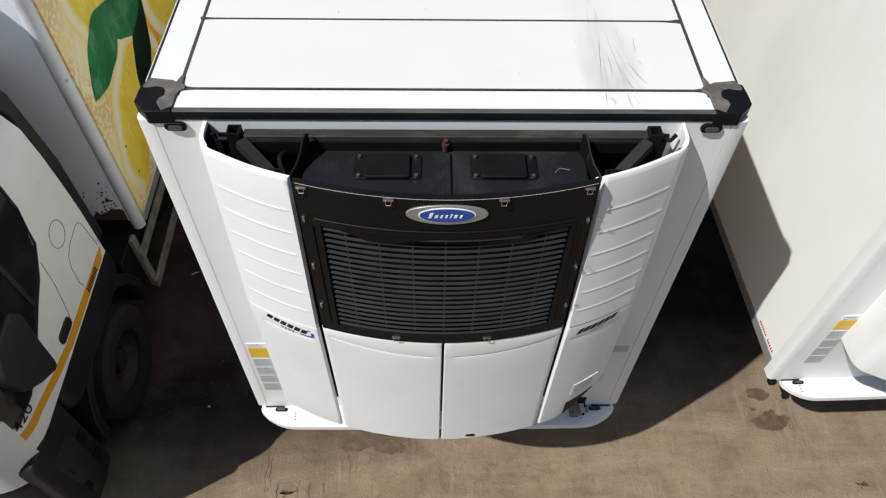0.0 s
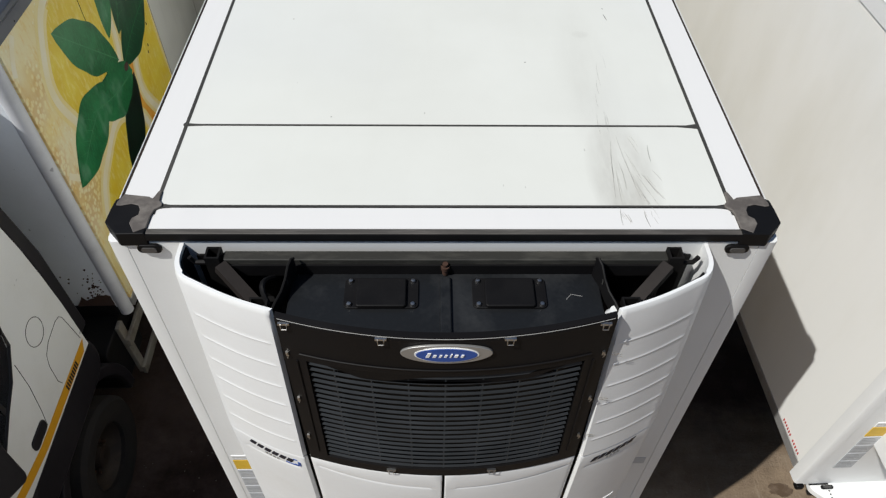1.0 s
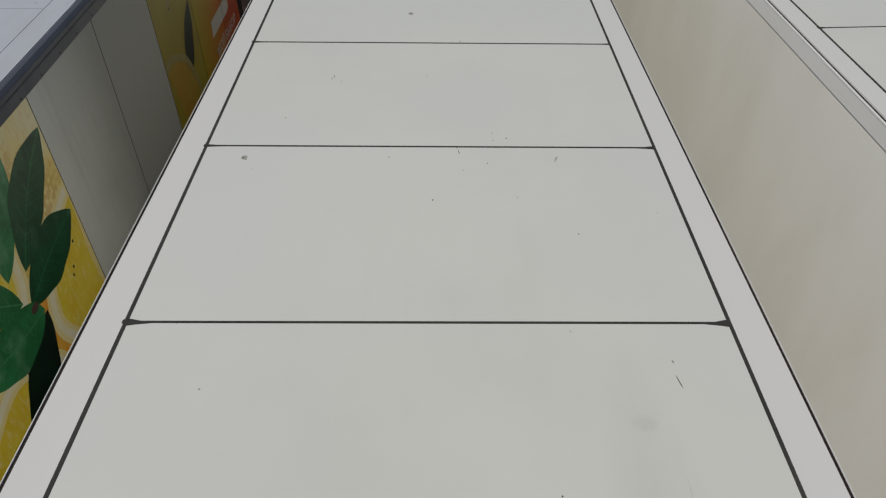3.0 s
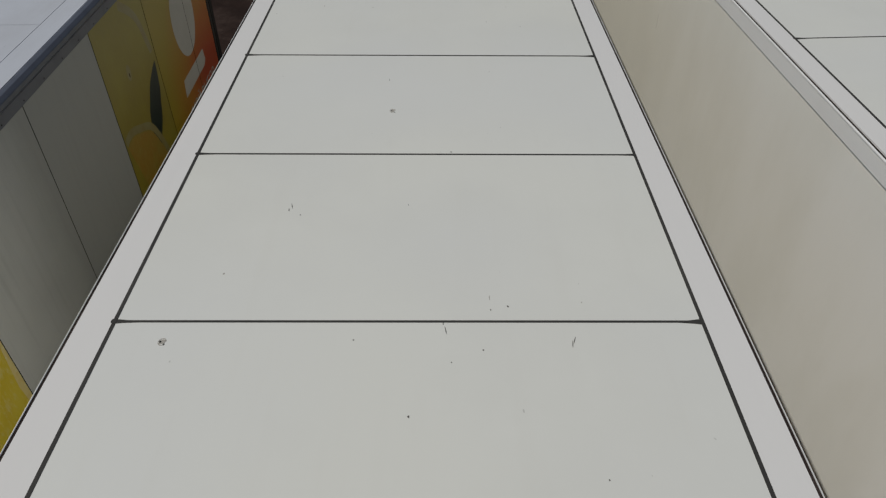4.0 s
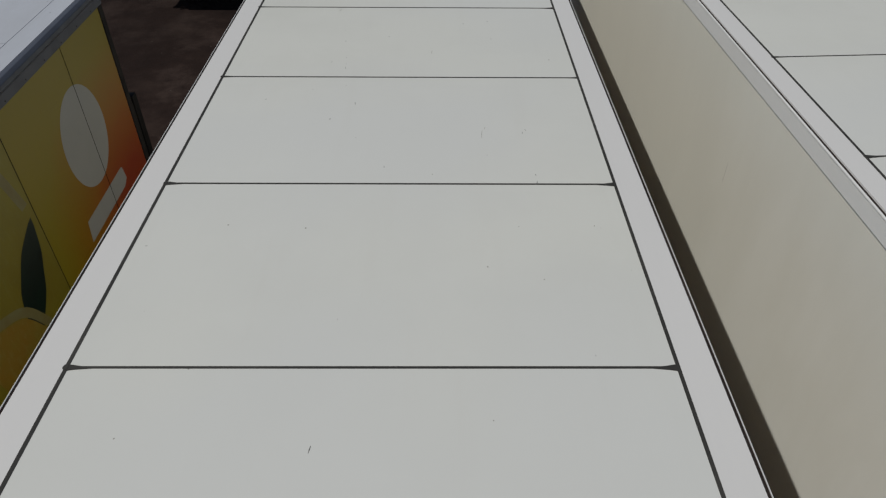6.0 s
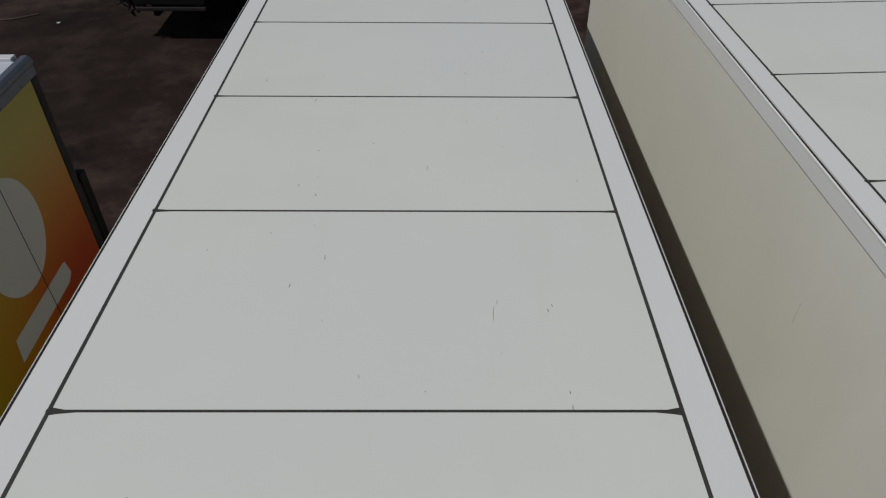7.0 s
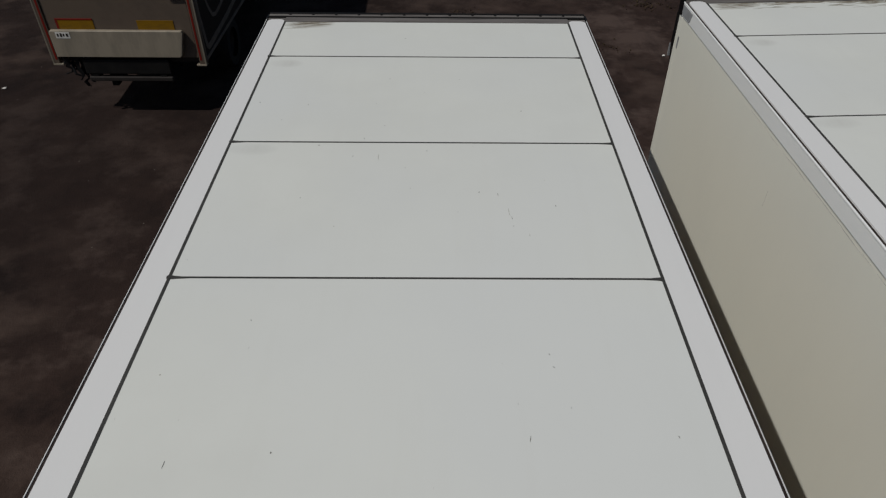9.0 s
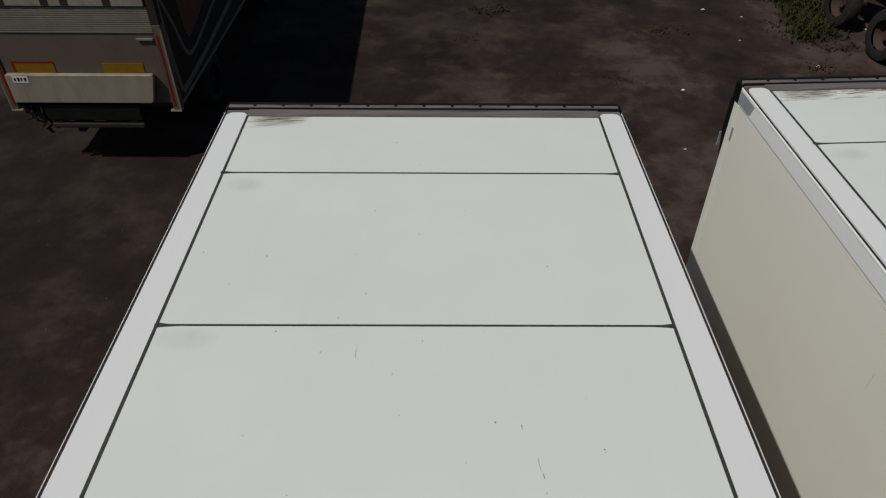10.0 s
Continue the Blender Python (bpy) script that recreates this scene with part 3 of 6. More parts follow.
def build_trailer(m):
    t = thing("semi_trailer", "white refrigerated box trailer with panelled roof and sealed joints", "trailer", "parked trailers", m)
    # walls
    s = Shape().box(-HALF + 0.06, HALF - 0.06, 0.0, 0.08, 1.1, TOP - 0.05)
    part("front_wall", s, WHITE, t)
    for side in (-1, 1):
        post = [(side * (HALF - 0.058), 0.0), (side * (HALF - 0.005), 0.0), (side * (HALF + 0.008), 0.008), (side * (HALF + 0.014), 0.028), (side * (HALF + 0.014), 0.09), (side * HALF, 0.1), (side * (HALF - 0.058), 0.1)]
        part("corner_post", Shape().prism(post, 1.12, TOP - 0.05, lambda a, b, d: (a, b - 0.001, d)), WHITE, t)
        x0, x1 = sorted((side * HALF, side * (HALF - 0.06)))
        part("side_wall", Shape().box(x0, x1, 0.1, LENGTH - 0.06, 1.27, TOP - 0.1272), CREAM, t, "cream-white smooth side wall")
        o = 0.004 * side
        part("top_rail", Shape().box(x0 + o, x1 + o, 0.1, LENGTH - 0.03, TOP - 0.1225, TOP - 0.052), WHITE, t, "white top rail", bevel=0.004)
        part("bottom_rail", Shape().box(x0 + o, x1 + o, 0.1, LENGTH - 0.03, 1.17, 1.266), ALU, t, "dull aluminium bottom rail", bevel=0.006)
        part("joint_line", Shape().box(x0 + o * 0.5, x1 + o * 0.5, 0.1, LENGTH - 0.1, TOP - 0.1268, TOP - 0.1228), SEAL, t)
        part("post_joint", Shape().box(*sorted((side * 1.2985, side * 1.3025)), 0.096, 0.104, 1.14, TOP - 0.055), SEAL, t)
    part("floor", Shape().box(-HALF + 0.06, HALF - 0.06, 0.08, LENGTH - 0.1, 1.12, 1.25), DARKFRAME, t)
    # chassis, landing legs, axles below
    for x in (-0.45, 0.45):
        part("chassis_rail", Shape().box(x - 0.07, x + 0.07, 0.6, LENGTH - 0.2, 0.82, 1.118), DARKFRAME, t)
        part("landing_leg", Shape().box(x * 1.9 - 0.07, x * 1.9 + 0.07, 2.6, 2.74, 0.06, 1.118).box(x * 1.9 - 0.14, x * 1.9 + 0.14, 2.53, 2.81, 0.012, 0.06), DARKFRAME, t)
    for y in (8.6, 9.9, 11.2):
        h = 0.52 + rise(y)
        part("axle", Shape().tube([(-1.0, y, h), (1.0, y, h)], 0.07), DARKFRAME, t)
        for x in (-1.05, 1.05):
            w = part("wheel", Shape().lathe([(0.28, -0.16), (0.3, -0.14), (0.3, 0.14), (0.28, 0.16), (0.05, 0.1)], (x, y, h)), RIM, t)
            part("tyre", Shape().lathe([(0.3, -0.17), (0.42, -0.19), (0.5, -0.17), (0.52, -0.12), (0.52, 0.12), (0.5, 0.17), (0.42, 0.19), (0.3, 0.17)], (x, y, h)), RUBBER, w)
    # roof: sheets between sealed joints
    ys = JOINTS + [LENGTH - 0.118]
    g = 0.006
    for a, b in zip(ys, ys[1:]):
        part("roof_panel", Shape().box(-SEAM + g, SEAM - g, a + g, b - g, TOP - 0.04, TOP), ROOF, t, smooth=0)
    for side in (-1, 1):
        x0, x1 = sorted((side * (SEAM + g), side * 1.288))
        part("roof_edge_strip", Shape().prism(rounded(x0, x1, 0.055, LENGTH - 0.07, 0.045, 6), TOP - 0.04, TOP, lambda a, b, d: (a, b, d)), ROOFEDGE, t, smooth=0)
        part("edge_joint", Shape().box(*sorted((side * 1.2878, side * 1.3052)), 0.1, LENGTH - 0.07, TOP - 0.05, TOP - 0.01), EDGEJOINT, t, smooth=0)
        lip = [(1.3054, TOP - 0.006), (1.3085, TOP - 0.0065), (1.3112, TOP - 0.012), (1.3112, TOP - 0.018), (1.3086, TOP - 0.0225), (1.3083, TOP - 0.1225), (1.3054, TOP - 0.1225)]
        part("edge_lip", Shape().prism([(side * a, b) for a, b in lip], 0.1, LENGTH - 0.05, lambda a, b, d: (a, d, b)), WHITE, t, "white top rail face with a rounded lip", smooth=0)
        part("long_seam", Shape().box(side * SEAM - 0.0075, side * SEAM + 0.0075, 0.1, LENGTH - 0.1, TOP - 0.04, TOP + 0.0015), SEAL, t, smooth=0)
    nose = [(1.147, 0.024), (1.147, 0.09), (1.14, 0.12), (1.12, 0.137)]
    nose += [(-a, b) for a, b in reversed(nose)]
    part("roof_panel", Shape().prism(nose, TOP - 0.04, TOP, lambda a, b, d: (a, b, d)), ROOFEDGE, t, smooth=0)
    for i, y in enumerate(JOINTS):
        k = SEAM - 0.005
        rng = random.Random(i)
        f1, f2 = 0.01 + rng.random() * 0.011, 0.01 + rng.random() * 0.011
        out = [(-k, y - f1), (-k + 0.03, y - f1 * 0.7), (-k + 0.1, y - 0.0055)] + [(x, y - 0.0042 - 0.0012 * rng.random()) for x in span(-0.9, 0.9, 9)]
        out += [(k - 0.1, y - 0.0055), (k - 0.03, y - f2 * 0.7), (k, y - f2), (k, y + f2 * 0.8), (k - 0.05, y + 0.0047), (-k + 0.05, y + 0.0047), (-k, y + f1 * 0.8)]
        part("cross_seam", Shape().prism(out, TOP - 0.035, TOP + 0.0022, lambda a, b, d: (a, b, d)), SEAL, t, smooth=0)
        part("seam_blob", Shape().prism(ellipse(-SEAM - 0.003, y, 0.011, 0.014, 10) if rng.random() < 0.6 else ellipse(-SEAM, y, 0.01, 0.012, 10), TOP - 0.03, TOP + 0.003, lambda a, b, d: (a, b, d)), SEAL, t, smooth=0)
    # nose rail
    part("nose_sealant", Shape().box(-1.2, 1.2, -0.003, 0.023, TOP - 0.04, TOP + 0.001), NOSEBAND, t, "dusty grey-brown sealant bead", bevel=0.004)
    part("nose_rail", Shape().prism([(-0.0032, TOP - 0.04), (-0.007, TOP - 0.037), (-0.0085, TOP - 0.008), (-0.006, TOP - 0.002), (-0.0034, TOP - 0.002)], -1.22, 1.22, lambda a, b, d: (d, a, b)), BLACK, t, "black rubber nose rail")
    for side in (-1, 1):
        cap = [(1.15, -0.0095), (1.256, -0.0125), (1.317, 0.052), (1.316, 0.12), (1.311, 0.178), (1.292, 0.188), (1.25, 0.18), (1.2, 0.16), (1.15, 0.1)]
        part("corner_cap", Shape().prism([(side * a, b) for a, b in cap], TOP - 0.062, TOP + 0.008, lambda a, b, d: (a, b, d)), BLACK, t, "black moulded corner cap", bevel=0.005)
        smear = [(1.283, 0.205), (1.181, 0.191), (1.166, 0.18), (1.152, 0.225), (1.141, 0.225), (1.136, 0.17), (1.12, 0.152), (1.12, 0.139), (1.142, 0.12), (1.149, 0.08), (1.149, 0.02), (1.19, -0.004), (1.22, 0.045), (1.218, 0.071), (1.197, 0.09), (1.199, 0.118), (1.212, 0.142), (1.242, 0.15), (1.281, 0.14), (1.299, 0.142), (1.301, 0.16), (1.292, 0.185)]
        part("cap_sealant", Shape().prism([(side * a, b) for a, b in smear], TOP - 0.02, TOP + 0.0105, lambda a, b, d: (a, b, d)), SMEAR, t, "smeared grey sealant", bevel=0.003)
        lamp = part("marker_lamp", Shape().prism(rounded(side * 1.152 - 0.047, side * 1.152 + 0.047, 3.9, 3.945, 0.02), -0.016, 0.0, lambda a, b, d: (a, d, b)), BLACK, t, "black oval marker lamp", bevel=0.004)
        part("lens", Shape().prism(rounded(side * 1.152 - 0.03, side * 1.152 + 0.03, 3.909, 3.934, 0.011), -0.021, -0.013, lambda a, b, d: (a, d, b)), LENS, lamp)
        low = part("marker_lamp", Shape().prism(rounded(side * 1.18 - 0.045, side * 1.18 + 0.045, -0.045, -0.015, 0.014), 1.101, 1.114, lambda a, b, d: (a, b, d)), BLACK, t, bevel=0.004)
        part("lens", Shape().prism(rounded(side * 1.18 - 0.03, side * 1.18 + 0.03, -0.039, -0.021, 0.008), 1.112, 1.117, lambda a, b, d: (a, b, d)), LENS, low)
    # lip below the nose wall
    lip = [(1.334, 0.06), (1.334, -0.025), (1.322, -0.046), (1.27, -0.093), (1.2, -0.132), (1.14, -0.152), (1.07, -0.162), (0.74, -0.166), (0, -0.166)]
    lip = [(-a, b) for a, b in lip] + lip[-2::-1]
    part("nose_lip", Shape().prism(lip, 1.03, 1.1, lambda a, b, d: (a, b, d)), WHITE, t, "white rounded lip below the nose wall", bevel=0.015)
    for side in (-1, 1):
        part("lip_joint", Shape().box(*sorted((side * 1.16, side * 1.302)), -0.01, -0.001, 1.1, 1.107), BLACK, t)
        for y in (-0.055, -0.08, -0.105):
            part("lip_hole", Shape().lathe([(0.0, 0.002), (0.005, 0.002), (0.006, 0.0)], (side * 1.07, y, 1.1), "z", 8), SEAL, t)
    # decals
    for z0, z1, mt in ((1.87, 1.992, YELLOW), (1.745, 1.855, LABELGREY), (1.625, 1.735, LABELGREY), (1.505, 1.615, LABELGREY), (1.385, 1.495, LABELGREY), (2.0, 2.055, FAIRING)):
        x, w = -1.185, 0.066
        d = part("label", Shape().prism([(x - w, z0), (x + w, z0), (x + w, z1), (x - w, z1)], -0.004, 0.002, lambda a, b, c: (a, c, b)), mt, t, "yellow warning label" if mt is YELLOW else "grey printed label")
        for j in range(4 if mt is LABELGREY else 2 if mt is FAIRING else 0):
            part("text_bar", Shape().box(x - 0.058, x + 0.02 + 0.012 * (j % 3), -0.0055, -0.004, z1 - 0.02 - 0.022 * j, z1 - 0.014 - 0.022 * j), SCRATCH if mt is FAIRING else HINGE, d)
    part("label", Shape().box(1.14, 1.245, -0.002, 0.002, 1.925, 2.005), LABELGREY, t, "grey printed label")
    for j in range(4):
        part("text_bar", Shape().box(1.08, 1.16, -0.0015, 0.002, 1.5 + 0.03 * j, 1.505 + 0.03 * j), LABELGREY, t)
    # rear frame
    part("rear_wall", Shape().box(-HALF + 0.06, HALF - 0.06, LENGTH - 0.06, LENGTH + 0.02, 1.15, TOP - 0.04), WHITE, t)
    part("rear_rail", Shape().box(-1.152, 1.152, LENGTH - 0.112, LENGTH - 0.03, TOP - 0.05, TOP + 0.003), REARDUST, t, "dusty grey rear frame rail", bevel=0.004)
    part("rear_rail", Shape().box(-1.292, 1.292, LENGTH - 0.029, LENGTH - 0.015, TOP - 0.05, TOP + 0.006), DARKFRAME, t)
    part("rear_rail", Shape().box(-1.292, 1.292, LENGTH - 0.014, LENGTH + 0.018, TOP - 0.05, TOP + 0.012), REARDUST, t, bevel=0.004)
    part("rear_rail", Shape().box(-1.296, 1.296, LENGTH + 0.0185, LENGTH + 0.04, TOP - 0.09, TOP + 0.018), DARKFRAME, t, "dark rear frame rail", bevel=0.004)
    for i in range(13):
        x = -1.12 + 2.24 * i / 12
        part("rivet", Shape().lathe([(0.0, 0.008), (0.009, 0.005), (0.012, 0.0)], (x, LENGTH + 0.002, TOP + 0.012), "z", 10), DARKFRAME, t)
    for side in (-1, 1):
        part("rail_end", Shape().box(*sorted((side * 1.1525, side * 1.296)), LENGTH - 0.112, LENGTH - 0.03, TOP - 0.05, TOP - 0.0045), REARDUST, t, "dusty grey rear rail end", bevel=0.003)
        part("rear_corner", Shape().box(*sorted((side * 1.2965, side * 1.3135)), LENGTH - 0.047, LENGTH + 0.041, TOP - 0.1225, TOP + 0.002), BLACK, t, "black rear corner casting", bevel=0.004)
        part("rear_post", Shape().box(*sorted((side * 1.24, side * 1.3005)), LENGTH - 0.0585, LENGTH + 0.018, 1.1, TOP - 0.1405), CREAM, t, "cream painted rear post", bevel=0.006)
        part("hinge_plate", Shape().prism([(LENGTH - 0.285, TOP - 0.028), (LENGTH - 0.255, TOP - 0.1), (LENGTH - 0.235, TOP - 0.112), (LENGTH - 0.06, TOP - 0.112), (LENGTH - 0.06, TOP - 0.028)], side * 1.305, side * 1.3118, lambda a, b, d: (d, a, b)), HINGE, t, "grey hinge plate")
        part("door_gear", Shape().prism([(LENGTH + 0.0185, TOP - 0.1), (LENGTH + 0.075, TOP - 0.14), (LENGTH + 0.075, 3.6), (LENGTH + 0.045, 3.5), (LENGTH + 0.0185, 3.42)], side * 1.27, side * 1.306, lambda a, b, d: (d, a, b)), DARKFRAME, t, "dark door hinge gear", bevel=0.006)
        part("hinge_tongue", Shape().box(*sorted((side * 1.3, side * 1.304)), LENGTH - 0.085, LENGTH - 0.0625, 3.6, 3.7), HINGE, t)
        part("gear_handle", Shape().box(*sorted((side * 1.285, side * 1.312)), LENGTH + 0.076, LENGTH + 0.086, 3.46, 3.58), HINGE, t, "dull grey handle", bevel=0.004)
    return t


# ---- refrigeration unit on the nose ----
U_TOP, U_MID, U_LOW = 3.945, 2.95, 1.745


def bow(x, z):
    """The bowed front of the unit: y at x, z."""
    lean = 0.045 * min(1.0, max(0.0, (z - U_MID) / (U_TOP - U_MID)))
    return -0.515 + lean + 0.25 * x * x


def flank(u, z, side):
    """The wrap-round fairing: a flat slanting face to u 0.6, a tight corner, then the return to the wall at u 1."""
    lean = min(1.0, max(0.0, (z - U_MID) / (U_TOP - U_MID)))
    y0, slope = -0.43 + 0.092 * lean, 0.43
    a, b = Vector((0.95, y0 + slope * 0.318)), Vector((1.028, y0 + slope * 0.396))
    c = Vector((1.032, b.y + 0.085))
    if u <= 0.6:
        x = 0.632 + 0.318 * u / 0.6
        p = Vector((x, y0 + slope * (x - 0.632) - 0.012 * math.sin(math.pi * u / 0.6)))
    elif u <= 0.85:
        s = (u - 0.6) / 0.25
        p = a * (1 - s) ** 2 + b * 2 * s * (1 - s) + c * s * s
    else:
        s = (u - 0.85) / 0.15
        p = c * (1 - s) + Vector((1.032, 0.0)) * s
    return (side * p.x, p.y if u < 1 else 0.0, z)


def build_unit(m):
    u = thing("refrigeration_unit", "white and black trailer refrigeration unit on the nose wall", "refrigeration unit", "refrigeration units", m)
    ribs = [3.765, 3.63, 3.49, 3.36, 3.222, 3.083]
    for side in (-1, 1):
        zs = [U_MID + 0.004, U_MID + 0.02]
        for r in sorted(ribs):
            zs += [r - 0.02, r - 0.0045, r - 0.0015, r + 0.0015, r + 0.0045, r + 0.02]
        zs += [U_TOP - 0.02, U_TOP]
        us = [0, 0.012, 0.045, 0.06] + span(0.09, 0.57, 9) + span(0.6, 0.85, 10) + span(0.88, 1.0, 4)

        def skin(q, z, side=side):
            x, y, z = flank(q, z, side)
            groove = -0.0028 if 0.05 < q < 0.63 and any(abs(z - r) < 0.004 for r in ribs) else 0.0
            edge = 0.012 if z > U_TOP - 0.001 or q < 0.001 else 0.0
            return (x, y + groove + edge, z)

        def back(q, z, side=side):
            x, y, z = flank(q, z, side)
            return (x - side * (0.016 if q > 0.7 else 0.006), min(0.0, y + 0.022), z)
        part("upper_fairing", Shape().shell(us, zs, skin, back), FAIRING, u, "white ribbed side fairing", smooth=50, even=True)
        liner = Shape().shell([0.03] + span(0.1, 0.98 if side < 0 else 0.72, 12), [3.5, U_TOP - 0.02], lambda q, z, side=side: (lambda p: (p[0] - side * 0.016, min(-0.001, p[1] + 0.024), p[2]))(flank(q, z, side)), lambda q, z, side=side: (lambda p: (p[0] - side * 0.022, min(-0.001, p[1] + 0.03), p[2]))(flank(q, z, side)))
        part("fairing_liner", liner, BLACK, u)
        zl = [U_LOW, U_LOW + 0.015, 1.95, 2.2, 2.5, 2.7, 2.80, 2.812, 2.818, 2.83, U_MID - 0.016, U_MID - 0.004]

        def skin2(q, z, side=side):
            x, y, z = flank(q, z, side)
            groove = 0.006 if 0.08 < q < 0.58 and 2.805 < z < 2.825 else 0.0
            edge = 0.01 if q < 0.001 or z > U_MID - 0.005 or z < U_LOW + 0.001 else 0.0
            if side > 0 and q > 0.2:
                # the outer lower corner is cut away
                low = 1.745 + max(0.0, (q - 0.2) / 0.4) ** 1.15 * 0.27
                z = U_MID - (U_MID - z) * (U_MID - low) / (U_MID - U_LOW)
            return (x, y + groove + edge, z)

        def back2(q, z, skin2=skin2, side=side):
            p = back(q, z)
            return (p[0], p[1], skin2(q, z)[2])
        part("lower_fairing", Shape().shell(us, zl, skin2, back2), FAIRING, u, "white smooth lower side fairing", smooth=50, even=True)
        # lettering stands as plain slanted bars
        def decal(q, h, out, side=side):
            p = flank(q, 2.868 + h + 0.075 * q, side)
            return (p[0], p[1] - out, p[2])

        def bar(q0, q1, h0, h1, mt, slant=0.0, label=""):
            lo, hi = min(h0, h1), max(h0, h1)
            lean = lambda q, h: q + side * slant * ((h - lo) / (hi - lo) - 0.5)
            part("logo_bar", Shape().shell(span(q0, q1, 4), [lo, hi], lambda q, h: decal(lean(q, h), h, 0.0025), lambda q, h: decal(lean(q, h), h, -0.001)), mt, u, label)
        for k in range(6):
            bar(0.13 + 0.068 * k, 0.18 + 0.068 * k, -0.019, 0.019, INK, 0.03, "dark product lettering as slanted bars")
        for k in range(4):
            bar(0.27 + 0.035 * k, 0.29 + 0.035 * k, -0.052, -0.032, SCRATCH)
        if side < 0:
            for q0, q1, h0, h1 in ((0.06, 0.085, -0.028, 0.01), (0.085, 0.12, -0.036, -0.024), (0.12, 0.2, -0.039, -0.032), (0.085, 0.12, 0.022, 0.028)):
                bar(q0, q1, h0, h1, BLUE, 0.0, "blue swoosh under the lettering")
        else:
            part("label", Shape().shell(span(0.31, 0.6, 5), [2.03, 2.165], lambda q, z, side=side: (lambda p: (p[0], p[1] - 0.003, p[2] + 0.08 * q))(flank(q, z, side)), lambda q, z, side=side: (lambda p: (p[0], p[1], p[2] + 0.08 * q))(flank(q, z, side)), ), FAIRING, u, "white warning label with printed lines")
            for k in range(5):
                z0 = 2.055 + 0.022 * k
                part("text_bar", Shape().shell(span(0.33, 0.58 - 0.04 * (k % 2), 4), [z0, z0 + 0.008], lambda q, z, side=side: (lambda p: (p[0], p[1] - 0.0045, p[2] + 0.08 * q))(flank(q, z, side)), lambda q, z, side=side: (lambda p: (p[0], p[1] - 0.003, p[2] + 0.08 * q))(flank(q, z, side))), SCRATCH, u)
            # a black sheet on the fairing stands for the notch's dark inside
            notch = Shape().shell(span(0.29, 0.6, 6), [0.0, 1.0], lambda q, w, side=side: (lambda p: (p[0], p[1] - 0.004, p[2]))(flank(q, 1.745 + max(0.0, (q - 0.2) / 0.4) ** 1.15 * 0.27 + 0.003 + w * 0.16 * max(0.05, (0.6 - q) / 0.31), side)), lambda q, w, side=side: flank(q, 1.745 + max(0.0, (q - 0.2) / 0.4) ** 1.15 * 0.27 + 0.003 + w * 0.16 * max(0.05, (0.6 - q) / 0.31), side))
            part("service_notch", notch, BLACK, u, "black sheet standing for a dark open notch")
            part("service_block", Shape().prism(rounded(0.985, 1.055, -0.1, -0.02, 0.008), 1.101, 1.17, lambda a, b, d: (a, b, d)), GUARD, u, "dusty beige service block", bevel=0.004)
            part("service_bracket", Shape().box(1.04, 1.1, -0.012, -0.004, 1.15, 1.24).box(1.092, 1.1, -0.05, -0.012, 1.15, 1.17), BLACK, u, "black bent bracket", bevel=0.002)
            part("service_wire", Shape().tube([(1.098, -0.03, 1.17), (1.115, -0.04, 1.15), (1.11, -0.055, 1.115), (1.13, -0.06, 1.104)], 0.004, 6), DARKFRAME, u)
            part("service_bolt", Shape().lathe([(0.0, 0.01), (0.008, 0.01), (0.01, 0.0)], (1.09, -0.075, 1.1), "z", 10), DARKFRAME, u)
    # doors below
    for side in (-1, 1):
        xs = [side * x for x in [0.006, 0.012, 0.05, 0.06] + span(0.1, 0.54, 9) + [0.575, 0.585, 0.604, 0.612]]
        zs = [U_LOW, U_LOW + 0.02, 1.9, 2.3, 2.7, 2.855, 2.865, 2.872, 2.882, U_MID - 0.02, U_MID]

        def face(x, z):
            groove = 0.006 if 0.055 < abs(x) < 0.58 and 2.86 < z < 2.876 else 0.0
            edge = 0.012 if abs(x) < 0.007 or abs(x) > 0.611 or z > U_MID - 0.001 else 0.0
            drop = 0.068 - 0.2 * x * x if 2.84 < z < 2.9 else 0.0
            return (x, bow(x, z) + groove + edge - 0.02 * max(0.0, 2.2 - z), z - drop)
        d = part("door", Shape().shell(xs, zs, face, lambda x, z: (x, bow(x, z) + 0.05, z)), FAIRING, u, "white bowed access door", smooth=50, even=True)
        if side > 0:
            part("hair_crack", Shape().tube([(x, bow(x, 1.9) + 0.0015, z) for x, z in ((0.16, 1.868), (0.3, 1.892), (0.42, 1.925), (0.52, 1.965), (0.585, 1.995))], 0.0018, 5), LABELGREY, d, "fine grey crack line")
            part("door_handle", Shape().prism(rounded(0.075, 0.215, 1.765, 1.8, 0.008), -0.517, -0.47, lambda a, b, c: (a, c, b)), BLACK, d, "black recessed handle", bevel=0.003)
    part("carcass", Shape().box(-0.86, 0.86, -0.24, -0.004, U_LOW + 0.02, 3.62).box(-0.6, 0.6, -0.34, -0.24, U_LOW + 0.02, 3.0), BLACK, u)
    # black front panel with an opening for the grille
    X0, X1, Z0, Z1, P_TOP = 0.52, 0.606, 3.01, 3.745, 3.972
    for nm, xs, zs in (("top", span(-X1, X1, 19), [Z1, Z1 + 0.02, 3.8, 3.9, P_TOP - 0.02, P_TOP - 0.01, P_TOP]), ("bottom", span(-X1, X1, 19), [U_MID + 0.004, U_MID + 0.02, Z0]),
                       ("left", [-X1, -X1 + 0.01, -X0 - 0.01, -X0], span(Z0, Z1, 5)), ("right", [X0, X0 + 0.01, X1 - 0.01, X1], span(Z0, Z1, 5))):
